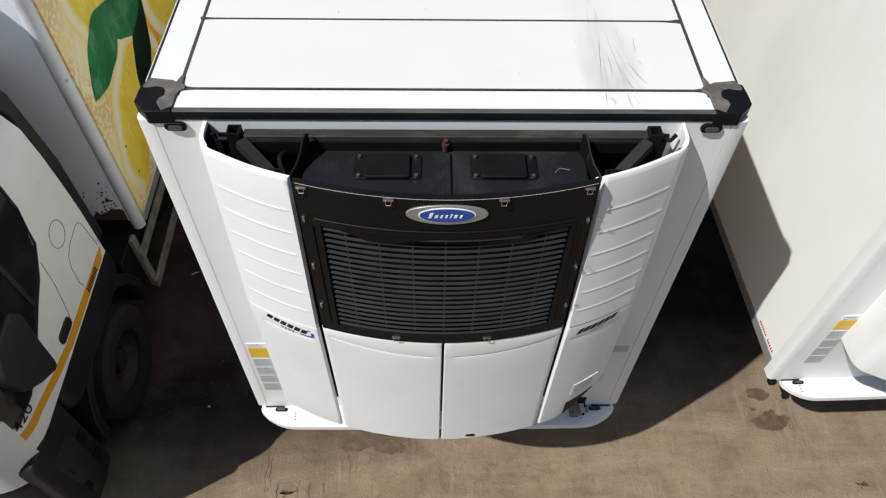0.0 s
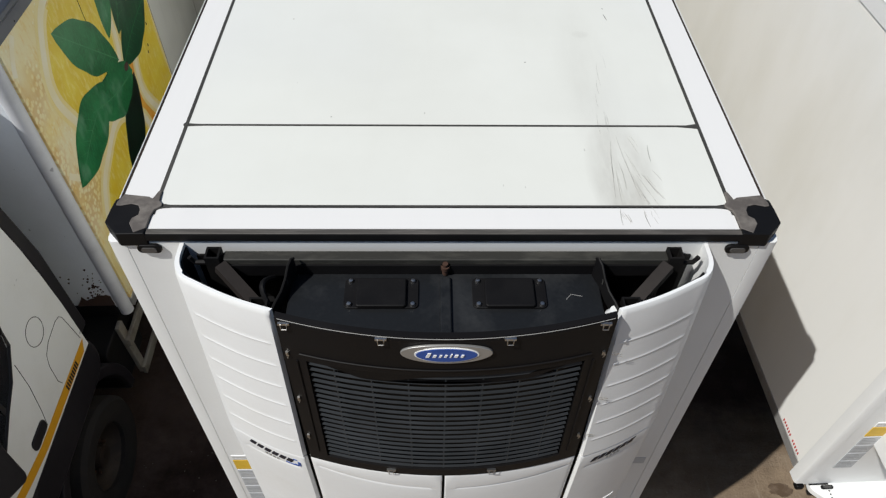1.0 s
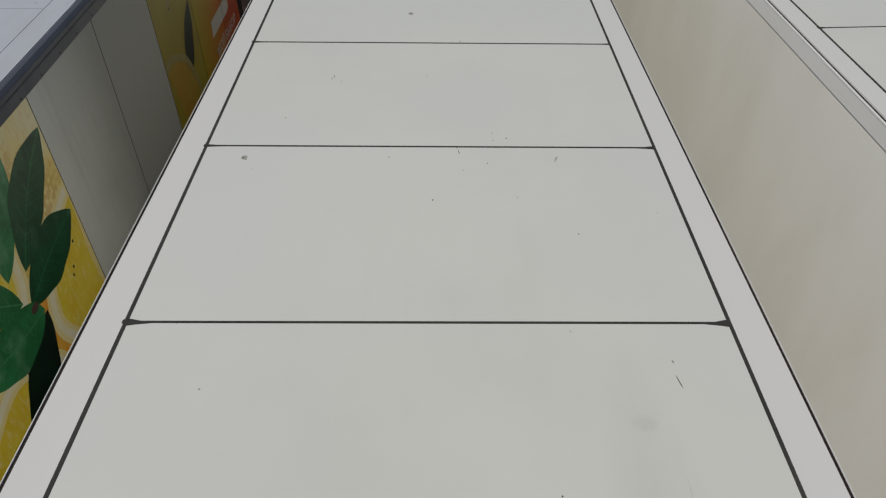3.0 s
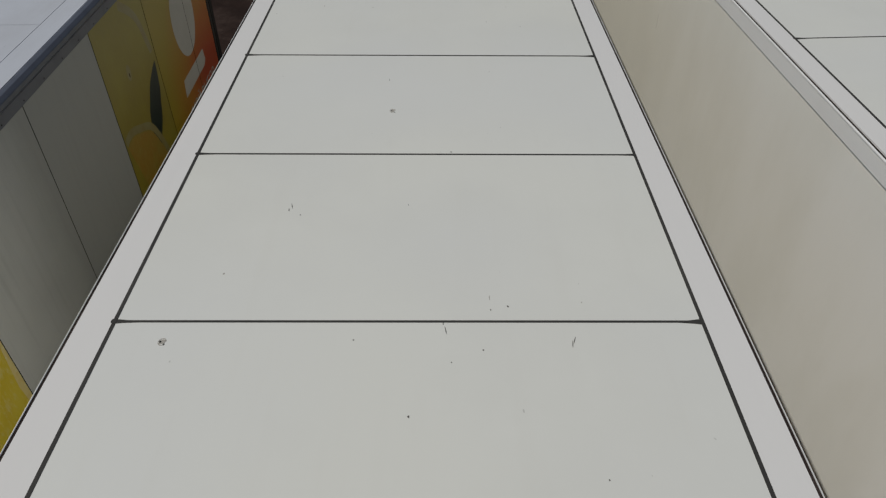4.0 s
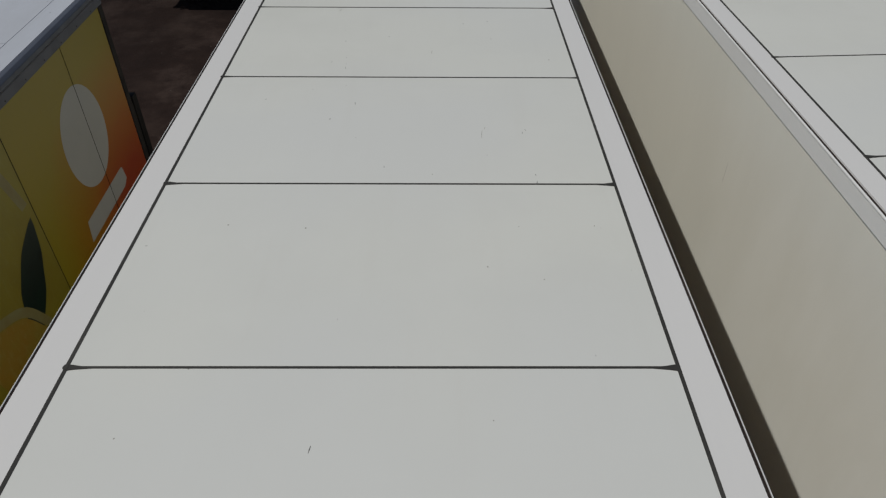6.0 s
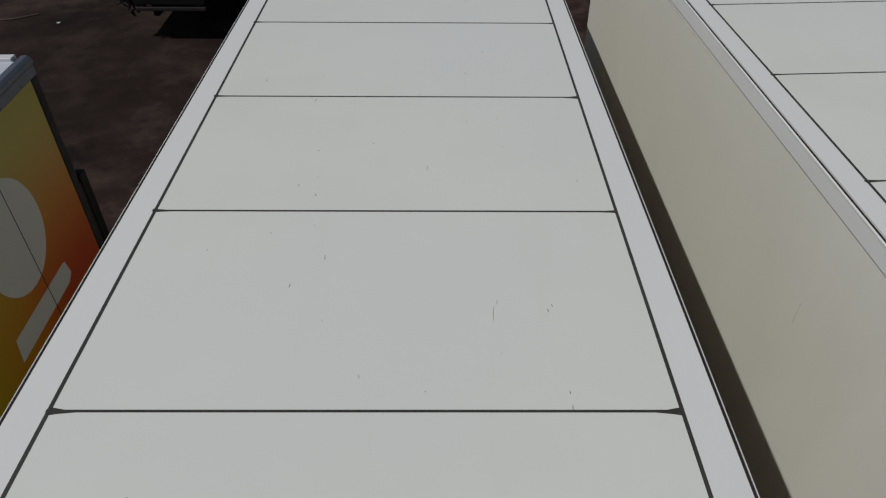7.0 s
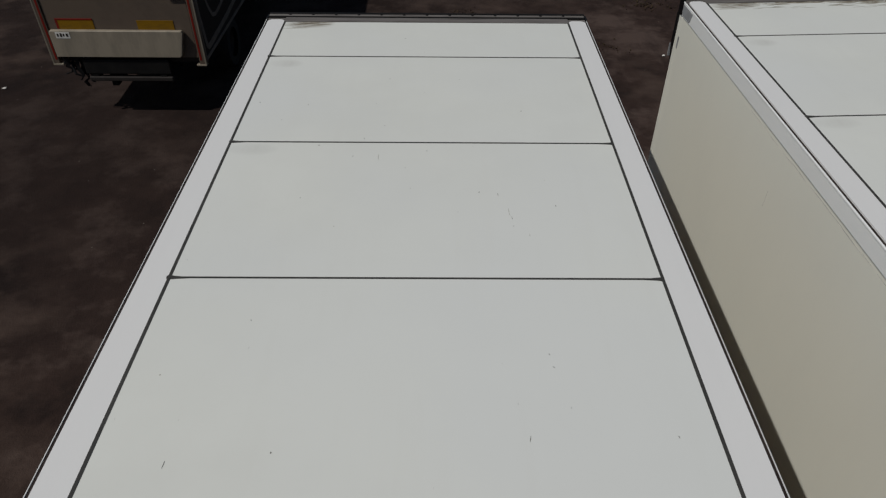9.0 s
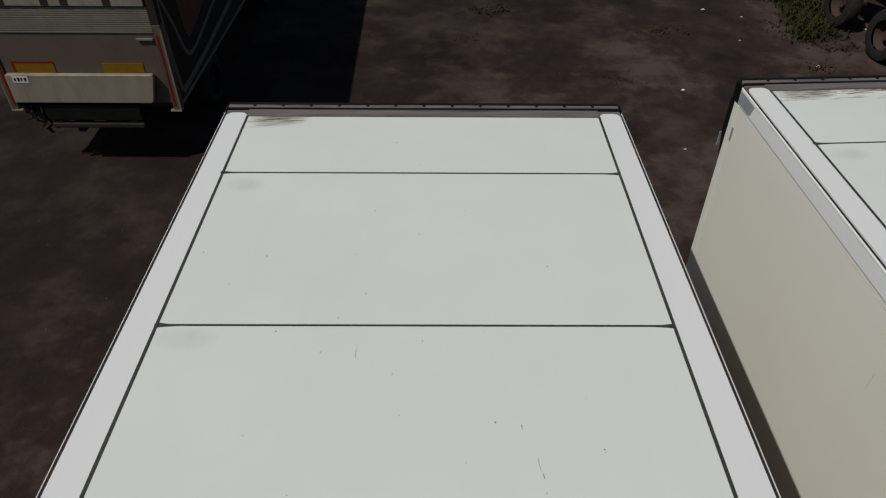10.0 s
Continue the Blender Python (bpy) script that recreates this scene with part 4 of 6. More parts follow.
        part("front_panel", Shape().shell(xs, zs, lambda x, z: (x, bow(x, z) + (0.008 if z > P_TOP - 0.001 else 0.0), z), lambda x, z: (x, bow(x, z) + 0.03, z)), BROWNBLK, u, "dusty black grille surround", smooth=50)
    for x in (-1, 1):
        part("panel_bead", Shape().tube([(x * (X0 + 0.035), bow(X0 + 0.035, z) - 0.002, z) for z in span(3.04, 3.74, 6)], 0.004, 6), BROWNBLK, u)
    part("panel_bead", Shape().tube([(x, bow(x, 3.79) - 0.002, 3.785) for x in span(-X0 - 0.02, X0 + 0.02, 15)], 0.004, 6), BROWNBLK, u)
    part("panel_edge", Shape().tube([(x, bow(x, P_TOP) + 0.001, P_TOP - 0.001) for x in span(-X1 + 0.01, X1 - 0.01, 21)], 0.0013, 5), SCRATCH, u, "thin light grey line along the panel edge")
    brow = [(x, Z1 + 0.005) for x in span(-0.5, 0.5, 21)] + [(x, Z1 - 0.05 * min(1.0, (0.46 - abs(x)) / 0.14) if abs(x) < 0.46 else Z1) for x in span(0.5, -0.5, 41)]
    part("grille_brow", Shape().prism(brow, 0.0, 0.02, lambda a, b, d: (a, bow(a, b) + 0.002 + d, b)), BROWNBLK, u)
    g = part("grille", Shape().shell(span(-X0, X0, 15), [Z0, Z1], lambda x, z: (x, bow(x, z) + 0.06, z), lambda x, z: (x, bow(x, z) + 0.07, z)), BLACK, u, "slate grey louvred grille")
    n = 20
    for i in range(n):
        z = Z0 + 0.012 + (Z1 - Z0 - 0.03) * i / (n - 1) * 0.985
        blade = [(0.0, 0.0), (0.0005, 0.002), (0.005, 0.0115), (0.0065, 0.0115), (0.003, 0.0)]
        s = Shape()
        xs = span(-X0 + 0.004, X0 - 0.004, 15)
        for k, x in enumerate(xs):
            s.v += [(x * (1 - 0.7 * b), bow(x, z) + 0.006 + a, z + b) for a, b in blade]
        for k in range(len(xs) - 1):
            s.f += [(5 * k + j, 5 * k + 5 + j, 5 * k + 5 + (j + 1) % 5, 5 * k + (j + 1) % 5) for j in range(5)]
        s.f += [(0, 1, 2, 3, 4), tuple(5 * (len(xs) - 1) + j for j in (4, 3, 2, 1, 0))]
        part("slat", s, SLATM, g)
    for i in range(7):
        x = -0.42 + 0.14 * i
        part("divider", Shape().prism([(bow(x, z) + d, z) for d, z in ((0.0105, Z0), (0.0105, U_MID + 0.5), (0.0105, Z1 - 0.005), (0.05, Z1 - 0.005), (0.05, Z0))], x - 0.003, x + 0.003, lambda a, b, d: (d, a, b)), SLATM, g, smooth=0)
    # badge
    def badge(rx, rz, out):
        return Shape().prism(ellipse(0.0, 0.0, rx, rz, 40), 0.0, out, lambda a, b, d: (a, bow(a, 3.895 + b) - d, 3.895 + b))
    bg = part("badge", badge(0.163, 0.054, 0.01), SILVER, u, "silver oval badge with a blue centre", bevel=0.003)
    part("badge_rim", badge(0.114, 0.041, 0.0115), FAIRING, bg)
    part("badge_centre", badge(0.108, 0.037, 0.013), BLUE, bg, "blue badge centre")
    for k, (a, w, h) in enumerate(((-0.074, 0.012, 0.026), (-0.05, 0.011, 0.015), (-0.028, 0.008, 0.015), (-0.009, 0.008, 0.015), (0.01, 0.005, 0.02), (0.026, 0.011, 0.015), (0.049, 0.008, 0.015))):
        slab = [(a, 3.884), (a + w, 3.884), (a + w + h * 0.3, 3.884 + h), (a + h * 0.3, 3.884 + h)]
        part("logo_bar", Shape().prism(slab, bow(0, 3.895) - 0.0145, bow(0, 3.895) - 0.011, lambda p, q, d: (p, d, q)), FAIRING, bg, smooth=0)
    # latches
    def latch(x, z, turn=False):
        y = bow(x, z) - 0.003
        s = Shape().box(x - 0.02, x + 0.02, y - 0.006, y + 0.004, z + 0.002, z + 0.012)
        s.tube([(x - 0.011, y - 0.008, z + 0.006), (x - 0.01, y - 0.012, z - 0.014), (x + 0.01, y - 0.012, z - 0.014), (x + 0.011, y - 0.008, z + 0.006)], 0.0025, 6)
        part("latch", s, STEEL, u, "bright steel spring latch")
    for x, z in ((-0.228, 3.957), (0.22, 3.957), (-0.572, 3.951), (0.563, 3.951), (-0.233, 2.985), (0.214, 2.985)):
        latch(x, z)
    for side in (-1, 1):
        for z in (3.77, 3.46, 3.16):
            x = side * 0.588
            y = bow(x, z)
            s = Shape().box(x - 0.005, x + 0.005, y - 0.006, y + 0.004, z - 0.012, z + 0.012)
            s.tube([(x, y - 0.01, z + 0.012), (x + 0.006, y - 0.011, z), (x, y - 0.01, z - 0.018)], 0.0018, 6)
            if side > 0:
                s.tube([(x + 0.03, y - 0.004, z + 0.01), (x + 0.085, y + 0.018, z - 0.045)], 0.0012, 6)
                s.tube([(x + 0.032, y - 0.004, z - 0.005), (x + 0.087, y + 0.018, z - 0.06)], 0.0012, 6)
            part("latch", s, STEEL, u, "bright steel side latch")
    # open top: deck with cover plates, tube, braces
    part("deck", Shape().prism([(-0.6, -0.075), (0.6, -0.075), (0.6, -0.37)] + [(x, bow(x, U_TOP) + 0.032) for x in span(0.5, -0.5, 11)] + [(-0.6, -0.37)], 3.8, 3.85, lambda a, b, d: (a, b, d)), SLATE, u, "slate grey steel top deck with scuffs", bevel=0.006)
    part("deck_scratch", Shape().tube([(0.462, -0.205, 3.8505), (0.483, -0.18, 3.8505), (0.525, -0.19, 3.8505)], 0.0011, 5), SCRATCH, u, "pale scratch on the deck")
    part("deck_ridge", Shape().prism(rounded(-0.022, 0.022, -0.43, -0.1, 0.015), 3.85, 3.866, lambda a, b, d: (a, b, d)), SLATE, u, bevel=0.008)
    for cx in (-0.245, 0.245):
        p = part("cover_plate", Shape().prism(rounded(cx - 0.142, cx + 0.142, -0.25, -0.105, 0.02), 3.85, 3.858, lambda a, b, d: (a, b, d)), BLACK, u, "black bolted cover plate", bevel=0.003)
        part("plate_hump", Shape().prism(rounded(cx - 0.095, cx + 0.095, -0.252, -0.115, 0.012), 3.856, 3.874, lambda a, b, d: (a, b, d)), BLACK, p, bevel=0.006)
        for dx in (-0.12, 0.12):
            for y in (-0.124, -0.236):
                part("bolt", Shape().lathe([(0.0, 0.012), (0.008, 0.011), (0.011, 0.004), (0.011, 0.0)], (cx + dx, y, 3.858), "z", 10), STEEL, p)
    part("cross_tube", Shape().box(-0.86, 0.87, -0.07, -0.022, 3.875, 3.925), DUSTY, u, "dusty square steel cross tube", bevel=0.006)
    part("back_plate", Shape().box(-0.98, 0.98, -0.012, -0.003, 3.55, 3.885), BLACK, u)
    part("cross_plate", Shape().box(-0.86, 0.87, -0.079, -0.071, 3.84, 3.9), BLACK, u)
    for side in (-1, 1):
        x = side * 0.895
        fr = Shape().box(x - 0.028, x + 0.028, -0.08, -0.072, 3.7, 3.945).box(x - 0.028, x + 0.028, -0.028, -0.02, 3.7, 3.945).box(x - 0.028, x - 0.02, -0.072, -0.028, 3.7, 3.945).box(x + 0.02, x + 0.028, -0.072, -0.028, 3.7, 3.945)
        part("post", fr, DARKFRAME, u, "dark hollow square steel post")
        part("brace", Shape().tube([(side * 0.87, -0.08, 3.9), (side * 0.69, -0.24, 3.8)], 0.033, 4), GRIME, u, smooth=0)
        s = Shape().box(side * 0.7 - 0.035, side * 0.7 + 0.035, -0.275, -0.267, 3.72, 3.885).box(side * 0.7 - 0.035, side * 0.7 + 0.035, -0.227, -0.219, 3.72, 3.885)
        s.box(side * 0.7 - 0.035, side * 0.7 - 0.027, -0.267, -0.227, 3.72, 3.885).box(side * 0.7 + 0.027, side * 0.7 + 0.035, -0.267, -0.227, 3.72, 3.885)
        part("post", s, DARKFRAME, u)
        plate = [(-0.081, 3.84), (-0.083, 3.945), (-0.1, 3.962), (-0.125, 3.955), (-0.16, 3.915), (-0.2, 3.89), (-0.25, 3.885), (-0.3, 3.868), (-0.31, 3.852), (-0.3, 3.81), (-0.2, 3.82)]
        part("gusset", Shape().prism(plate, 0.0, 0.01, lambda a, b, d: (side * (0.575 + d - 0.34 * (a + 0.08)), a, b)), BLACK, u, "black pressed steel gusset", bevel=0.004)
        part("gusset_hole", Shape().lathe([(0.021, -0.004), (0.014, -0.006), (0.013, 0.006), (0.021, 0.004)], (side * 0.605, -0.143, 3.895), "x", 14), SEAL, u)
        part("gusset_flange", Shape().tube([(side * (0.578 - 0.34 * (a + 0.08)), a, b + 0.004) for a, b in plate[1:9]], 0.005, 6), DARKFRAME, u)
        if side < 0:
            part("hose", Shape().tube([(side * (0.66 + 0.03 * math.sin(q)), -0.12 - 0.12 * q / 3, 3.88 + 0.03 * math.sin(q * 1.2)) for q in span(0, 3, 8)], 0.011, 8), BLACK, u)
        part("hook", Shape().tube([(side * 0.9, -0.06, 3.9), (side * 0.97, -0.06, 3.9), (side * 0.985, -0.06, 3.93)], 0.01, 6), DARKFRAME, u)
        if side > 0:
            part("bottle", Shape().lathe([(0.0, 0.1), (0.02, 0.1), (0.024, 0.08), (0.034, 0.065), (0.036, 0.0), (0.0, 0.0)], (0.635, -0.27, 3.772), "z", 14), FAIRING, u, "white plastic filler bottle")
        part("side_tray", Shape().box(*sorted((side * 0.615, side * 0.9)), -0.17, -0.085, 3.66, 3.68), RUST if side > 0 else BLACK, u)
    part("drain_plug", Shape().lathe([(0.0, 0.06), (0.011, 0.06), (0.011, 0.045), (0.017, 0.045), (0.017, 0.028), (0.012, 0.028), (0.012, 0.0)], (0, -0.08, 3.855), "z", 12), RUST, u, "rusty pipe plug")
    return u


def build_scuffs(t):
    """Small dark nicks, drips, rings and scratches on the roof sheets, thickest behind the nose on one side."""
    rng = random.Random(21)
    dark, pale, fine = Shape(), Shape(), Shape()

    def stroke(sh, x, y, ln, w, a, bow=0.0):
        """A tapered stroke with ragged edges, half-length ln and half-width w, that leans by a and bows sideways."""
        n = 6
        dx, dy = math.sin(a), math.cos(a)
        left, right = [], []
        for i in range(n + 1):
            u = 2 * i / n - 1
            cx, cy = x + dx * ln * u - dy * bow * (1 - u * u), y + dy * ln * u + dx * bow * (1 - u * u)
            k = w * (1 - 0.85 * u * u) * rng.uniform(0.6, 1.2)
            left.append((cx - dy * k, cy + dx * k))
            right.append((cx + dy * k, cy - dx * k))
        sh.prism(left + right[::-1], TOP + 0.0002, TOP + 0.001, lambda p, q, d: (p, q, d))

    def blot(sh, x, y, r):
        sh.prism([(x + r * rng.uniform(0.6, 1.2) * math.cos(q), y + r * rng.uniform(0.7, 1.5) * math.sin(q)) for q in [i * math.tau / 9 for i in range(9)]], TOP + 0.0002, TOP + 0.001, lambda p, q, d: (p, q, d))

    def ring(x, y, r):
        for i in range(7):
            q = 0.5 + i * math.tau / 8
            stroke(pale, x + r * math.cos(q), y + r * 1.2 * math.sin(q), r * 0.45, 0.002, -q)
        blot(pale, x, y, r * 0.8)
        blot(dark, x - r * 0.5, y, 0.005)
        blot(dark, x + r * 0.7, y - r * 0.9, 0.004)
    # specks, sheet by sheet from the nose
    for x, y in ((0.16, 2.87), (0.28, 2.93), (0.01, 2.63), (0.65, 2.39), (0.41, 1.16), (-0.03, 3.84), (0.32, 3.14), (0.39, 3.16), (-0.21, 2.98), (0.18, 4.31), (-0.69, 5.49), (-0.53, 3.76)):
        blot(dark, x, y, rng.uniform(0.002, 0.0045))
    for x, y in ((-0.41, 8.48), (-0.38, 8.21), (-0.37, 8.11), (-0.54, 7.74), (-0.34, 7.8), (-0.81, 7.61), (-0.53, 9.1), (0.14, 9.12), (0.72, 10.91), (-1.1, 10.46), (-0.71, 10.06), (-0.5, 9.4)):
        blot(dark, x, y, rng.uniform(0.0018, 0.0032))
    for x, y in ((0.61, 8.85), (-0.11, 8.56), (-0.16, 13.09), (-0.24, 12.39), (0.0, 12.19), (-0.31, 12.03), (-0.89, 11.81), (0.63, 11.94), (-0.35, 11.59), (0.32, 11.03), (0.72, 10.9), (-0.64, 10.97)):
        blot(dark, x, y, rng.uniform(0.002, 0.0036))
    # short drips and nicks: place and half-length
    for x, y, k in ((-0.51, 0.72, 0.008), (0.13, 3.07, 0.02), (0.62, 2.96, 0.03), (0.88, 1.59, 0.05), (0.88, 1.68, 0.012), (-0.58, 3.83, 0.035), (-0.59, 3.8, 0.02), (0.14, 3.03, 0.035), (0.63, 2.98, 0.03), (-0.19, 5.14, 0.025)):
        stroke(dark, x, y, k * 0.6, 0.0018, rng.gauss(0, 0.15))
    for x, y, k in ((-0.47, 8.14, 0.012), (-0.37, 8.05, 0.02), (-0.39, 7.37, 0.024), (-0.26, 7.56, 0.03), (0.74, 7.25, 0.014), (0.72, 7.22, 0.02), (0.75, 6.79, 0.014), (0.75, 6.72, 0.03), (0.56, 9.87, 0.012), (0.57, 9.8, 0.012)):
        stroke(dark, x, y, k * 0.55, 0.0014, rng.gauss(0, 0.3))
    for x, y, k in ((0.44, 9.46, 0.03), (0.99, 9.47, 0.012), (-0.87, 9.35, 0.03), (-0.51, 9.07, 0.04), (0.43, 8.81, 0.02), (0.62, 8.53, 0.012), (-1.07, 12.04, 0.014), (0.03, 11.45, 0.012), (0.42, 11.01, 0.028), (0.48, 10.8, 0.024)):
        stroke(dark, x, y, k * 0.5, 0.0014, rng.gauss(0, 0.25))
    # pale runs and smudges
    for x, y, k in ((0.2, 8.3, 0.06), (0.49, 7.2, 0.09), (0.47, 10.85, 0.07), (0.32, 3.21, 0.03), (-0.25, 11.38, 0.06), (0.51, 7.27, 0.03), (0.14, 9.15, 0.025), (0.56, 10.66, 0.02)):
        stroke(pale, x, y, k * 0.5, 0.0014, rng.gauss(0, 0.08), 0.002)
    for x, y, r in ((-0.15, 4.75, 0.016), (-0.93, 2.97, 0.014)):
        ring(x, y, r)
    for _ in range(22):
        blot(pale, rng.uniform(-1.08, 1.08), rng.uniform(0.8, 13.3), rng.uniform(0.002, 0.005))
    # long scratches across the nose end
    for x, y, ln, a in ((0.712, 0.373, 0.18, 0.11), (0.785, 0.312, 0.12, -0.09), (0.886, 0.473, 0.055, 0.07), (0.771, 0.465, 0.125, -0.07), (0.856, 0.268, 0.08, -0.38), (0.698, 0.088, 0.045, 0.06), (0.797, 0.075, 0.043, -0.12)):
        stroke(dark if ln < 0.06 else fine, x, y, ln, 0.0009, a, 0.003)
    for i in range(20):
        f = rng.random()
        stroke(fine, 0.69 + 0.2 * f + rng.gauss(0, 0.012), 0.17 + abs(rng.gauss(0.1, 0.1)), rng.uniform(0.03, 0.11), rng.uniform(0.0003, 0.0008), 0.1 - 0.5 * f, rng.gauss(0, 0.003))
    for i in range(4):
        stroke(fine, 0.7 + 0.02 * i, 0.7 + 0.1 * i + rng.gauss(0, 0.05), rng.uniform(0.05, 0.1), 0.0004, 0.04, 0.004)
    for i in range(9):
        stroke(fine, 0.69 + 0.14 * rng.random(), 0.05 + 0.06 * rng.random(), rng.uniform(0.012, 0.03), 0.0006, rng.gauss(-0.05, 0.2))
    tagged(part("scratches", fine, HAIR, t, "hair-fine grey scratches", smooth=0), kind="stuff")
    tagged(part("smudges", pale, SMUDGE, t, "faint grey-brown runs and rings", smooth=0), kind="stuff")
    tagged(part("scuff_marks", dark, MARK, t, "dark nicks and drips on the roof", smooth=0), kind="stuff")


def build_scrape(t, x0, x1, n, seed):
    """Wavy brown scrapes across the roof by its rear edge, from x0 to x1."""
    rng = random.Random(seed)
    s = Shape()
    for i in range(n):
        cx, ln = rng.uniform(x0, x1), rng.uniform(0.03, 0.11)
        cy = LENGTH - 0.122 - abs(rng.gauss(0, 0.035)) if i % 5 else LENGTH - 0.2 - 0.06 * rng.random()
        w = rng.uniform(0.0012, 0.0042) if i % 5 else rng.uniform(0.0006, 0.0013)
        top, low = [], []
        for k in range(9):
            u = k / 4 - 1
            y = cy + 0.006 * noise.noise((cx * 9 + u * 1.4, i * 3.1, seed)) + 0.004 * u
            h = w * (1 - 0.9 * u * u) * rng.uniform(0.5, 1.3)
            top.append((cx + ln * u, min(y + h, LENGTH - 0.114)))
            low.append((cx + ln * u, min(y - h, LENGTH - 0.1145)))
        s.prism(low + top[::-1], TOP + 0.0002, TOP + 0.001, lambda p, q, d: (p, q, d))
    tagged(part("scrapes", s, SCRAPE, t, "brown scrapes along the rear edge", smooth=0), kind="stuff")


NEAR = pose(0, 0, 0)
NEXT = pose(3.893, 0.2387, 0.0323, 0.402, -0.85, 1.661)
TRAILER, UNIT = build_trailer(NEAR), build_unit(NEAR)
TRAILER_NEXT, UNIT_NEXT = copy_thing(TRAILER, NEXT), copy_thing(UNIT, NEXT)


def near(ob, x0, x1, z1):
    """Whether a part lies between x0 and x1 and below z1 in its thing."""
    xs, zs = [v.co.x for v in ob.data.vertices], [v.co.z for v in ob.data.vertices]
    return min(xs) > x0 and max(xs) < x1 and max(zs) < z1


# near trailer's unseen neighbour-side wall, coloured tan to dim the bounced light
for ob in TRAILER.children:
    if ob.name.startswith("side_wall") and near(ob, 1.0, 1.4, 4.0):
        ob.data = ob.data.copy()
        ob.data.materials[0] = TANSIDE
        tagged(ob, "unseen side wall, coloured tan to dim bounced light")
# its nose widens a little towards the foot
for ob in TRAILER.children:
    if ob.name.startswith(("corner_post", "front_wall")):
        ob.data = ob.data.copy()
        for v in ob.data.vertices:
            v.co.x *= 1 + 0.0125 * (TOP - 0.05 - v.co.z)
# the neighbour's lip is narrower
for ob in TRAILER_NEXT.children:
    if ob.name.startswith("nose_lip"):
        ob.scale.x = 0.893
    if ob.name.startswith(("marker_lamp", "lip_joint")) and near(ob, -1.4, -1.0, 1.2):
        ob.location.x += 0.1
    if ob.name.startswith("label") and near(ob, -1.3, -1.0, 2.2):
        ob.location.x += 0.1
    if ob.name.startswith("post_joint") and near(ob, -1.4, -1.0, 4.0):
        ob.location.y -= 0.045
part("lip_bracket", Shape().prism(rounded(-1.28, -1.22, -0.015, 0.04, 0.015), 1.03, 1.08, lambda a, b, d: (a, b, d)), BLACK, TRAILER_NEXT, "black corner bracket", bevel=0.01)
# the neighbour rides a little higher at the tail
for ob in TRAILER_NEXT.children:
    if ob.name.startswith(("wheel", "axle")):
        ob.location.z -= 0.082
    if ob.name.startswith("landing_leg"):
        ob.location.z -= 0.031
for i in range(12):
    if i != 5:
        y = 0.14 + 0.024 * i
        part("logo_bar", Shape().box(-HALF - 0.006, -HALF - 0.003, y, y + 0.011, 1.292, 1.316), REDINK, TRAILER_NEXT, "red maker lettering as bars")
rng = random.Random(5)
s = Shape()
for i in range(16):
    y, z = 9.6 + 2.3 * i / 16 + 0.1 * rng.random(), 3.842 + rng.gauss(0, 0.004)
    k = rng.uniform(0.04, 0.12)
    s.prism([(y - k, z), (y, z - 0.0008), (y + k, z + rng.gauss(0, 0.003)), (y, z + 0.001)], -HALF - 0.0008, -HALF + 0.001, lambda a, b, d: (d, a, b))
for y, z0, z1 in ((7.78, 3.1, 3.26), (11.41, 3.42, 3.54)):
    s.prism([(y - 0.0005, z0), (y + 0.0005, z0), (y + 0.001, z1), (y, z1)], -HALF - 0.0008, -HALF + 0.001, lambda a, b, d: (d, a, b))
tagged(part("wall_scuffs", s, SCRATCH, TRAILER_NEXT, "grey scuffs on the side wall", smooth=0), kind="stuff")
build_scuffs(TRAILER)
build_scrape(TRAILER, -1.06, -0.82, 22, 3)
build_scrape(TRAILER_NEXT, -1.08, 0.9, 150, 4)


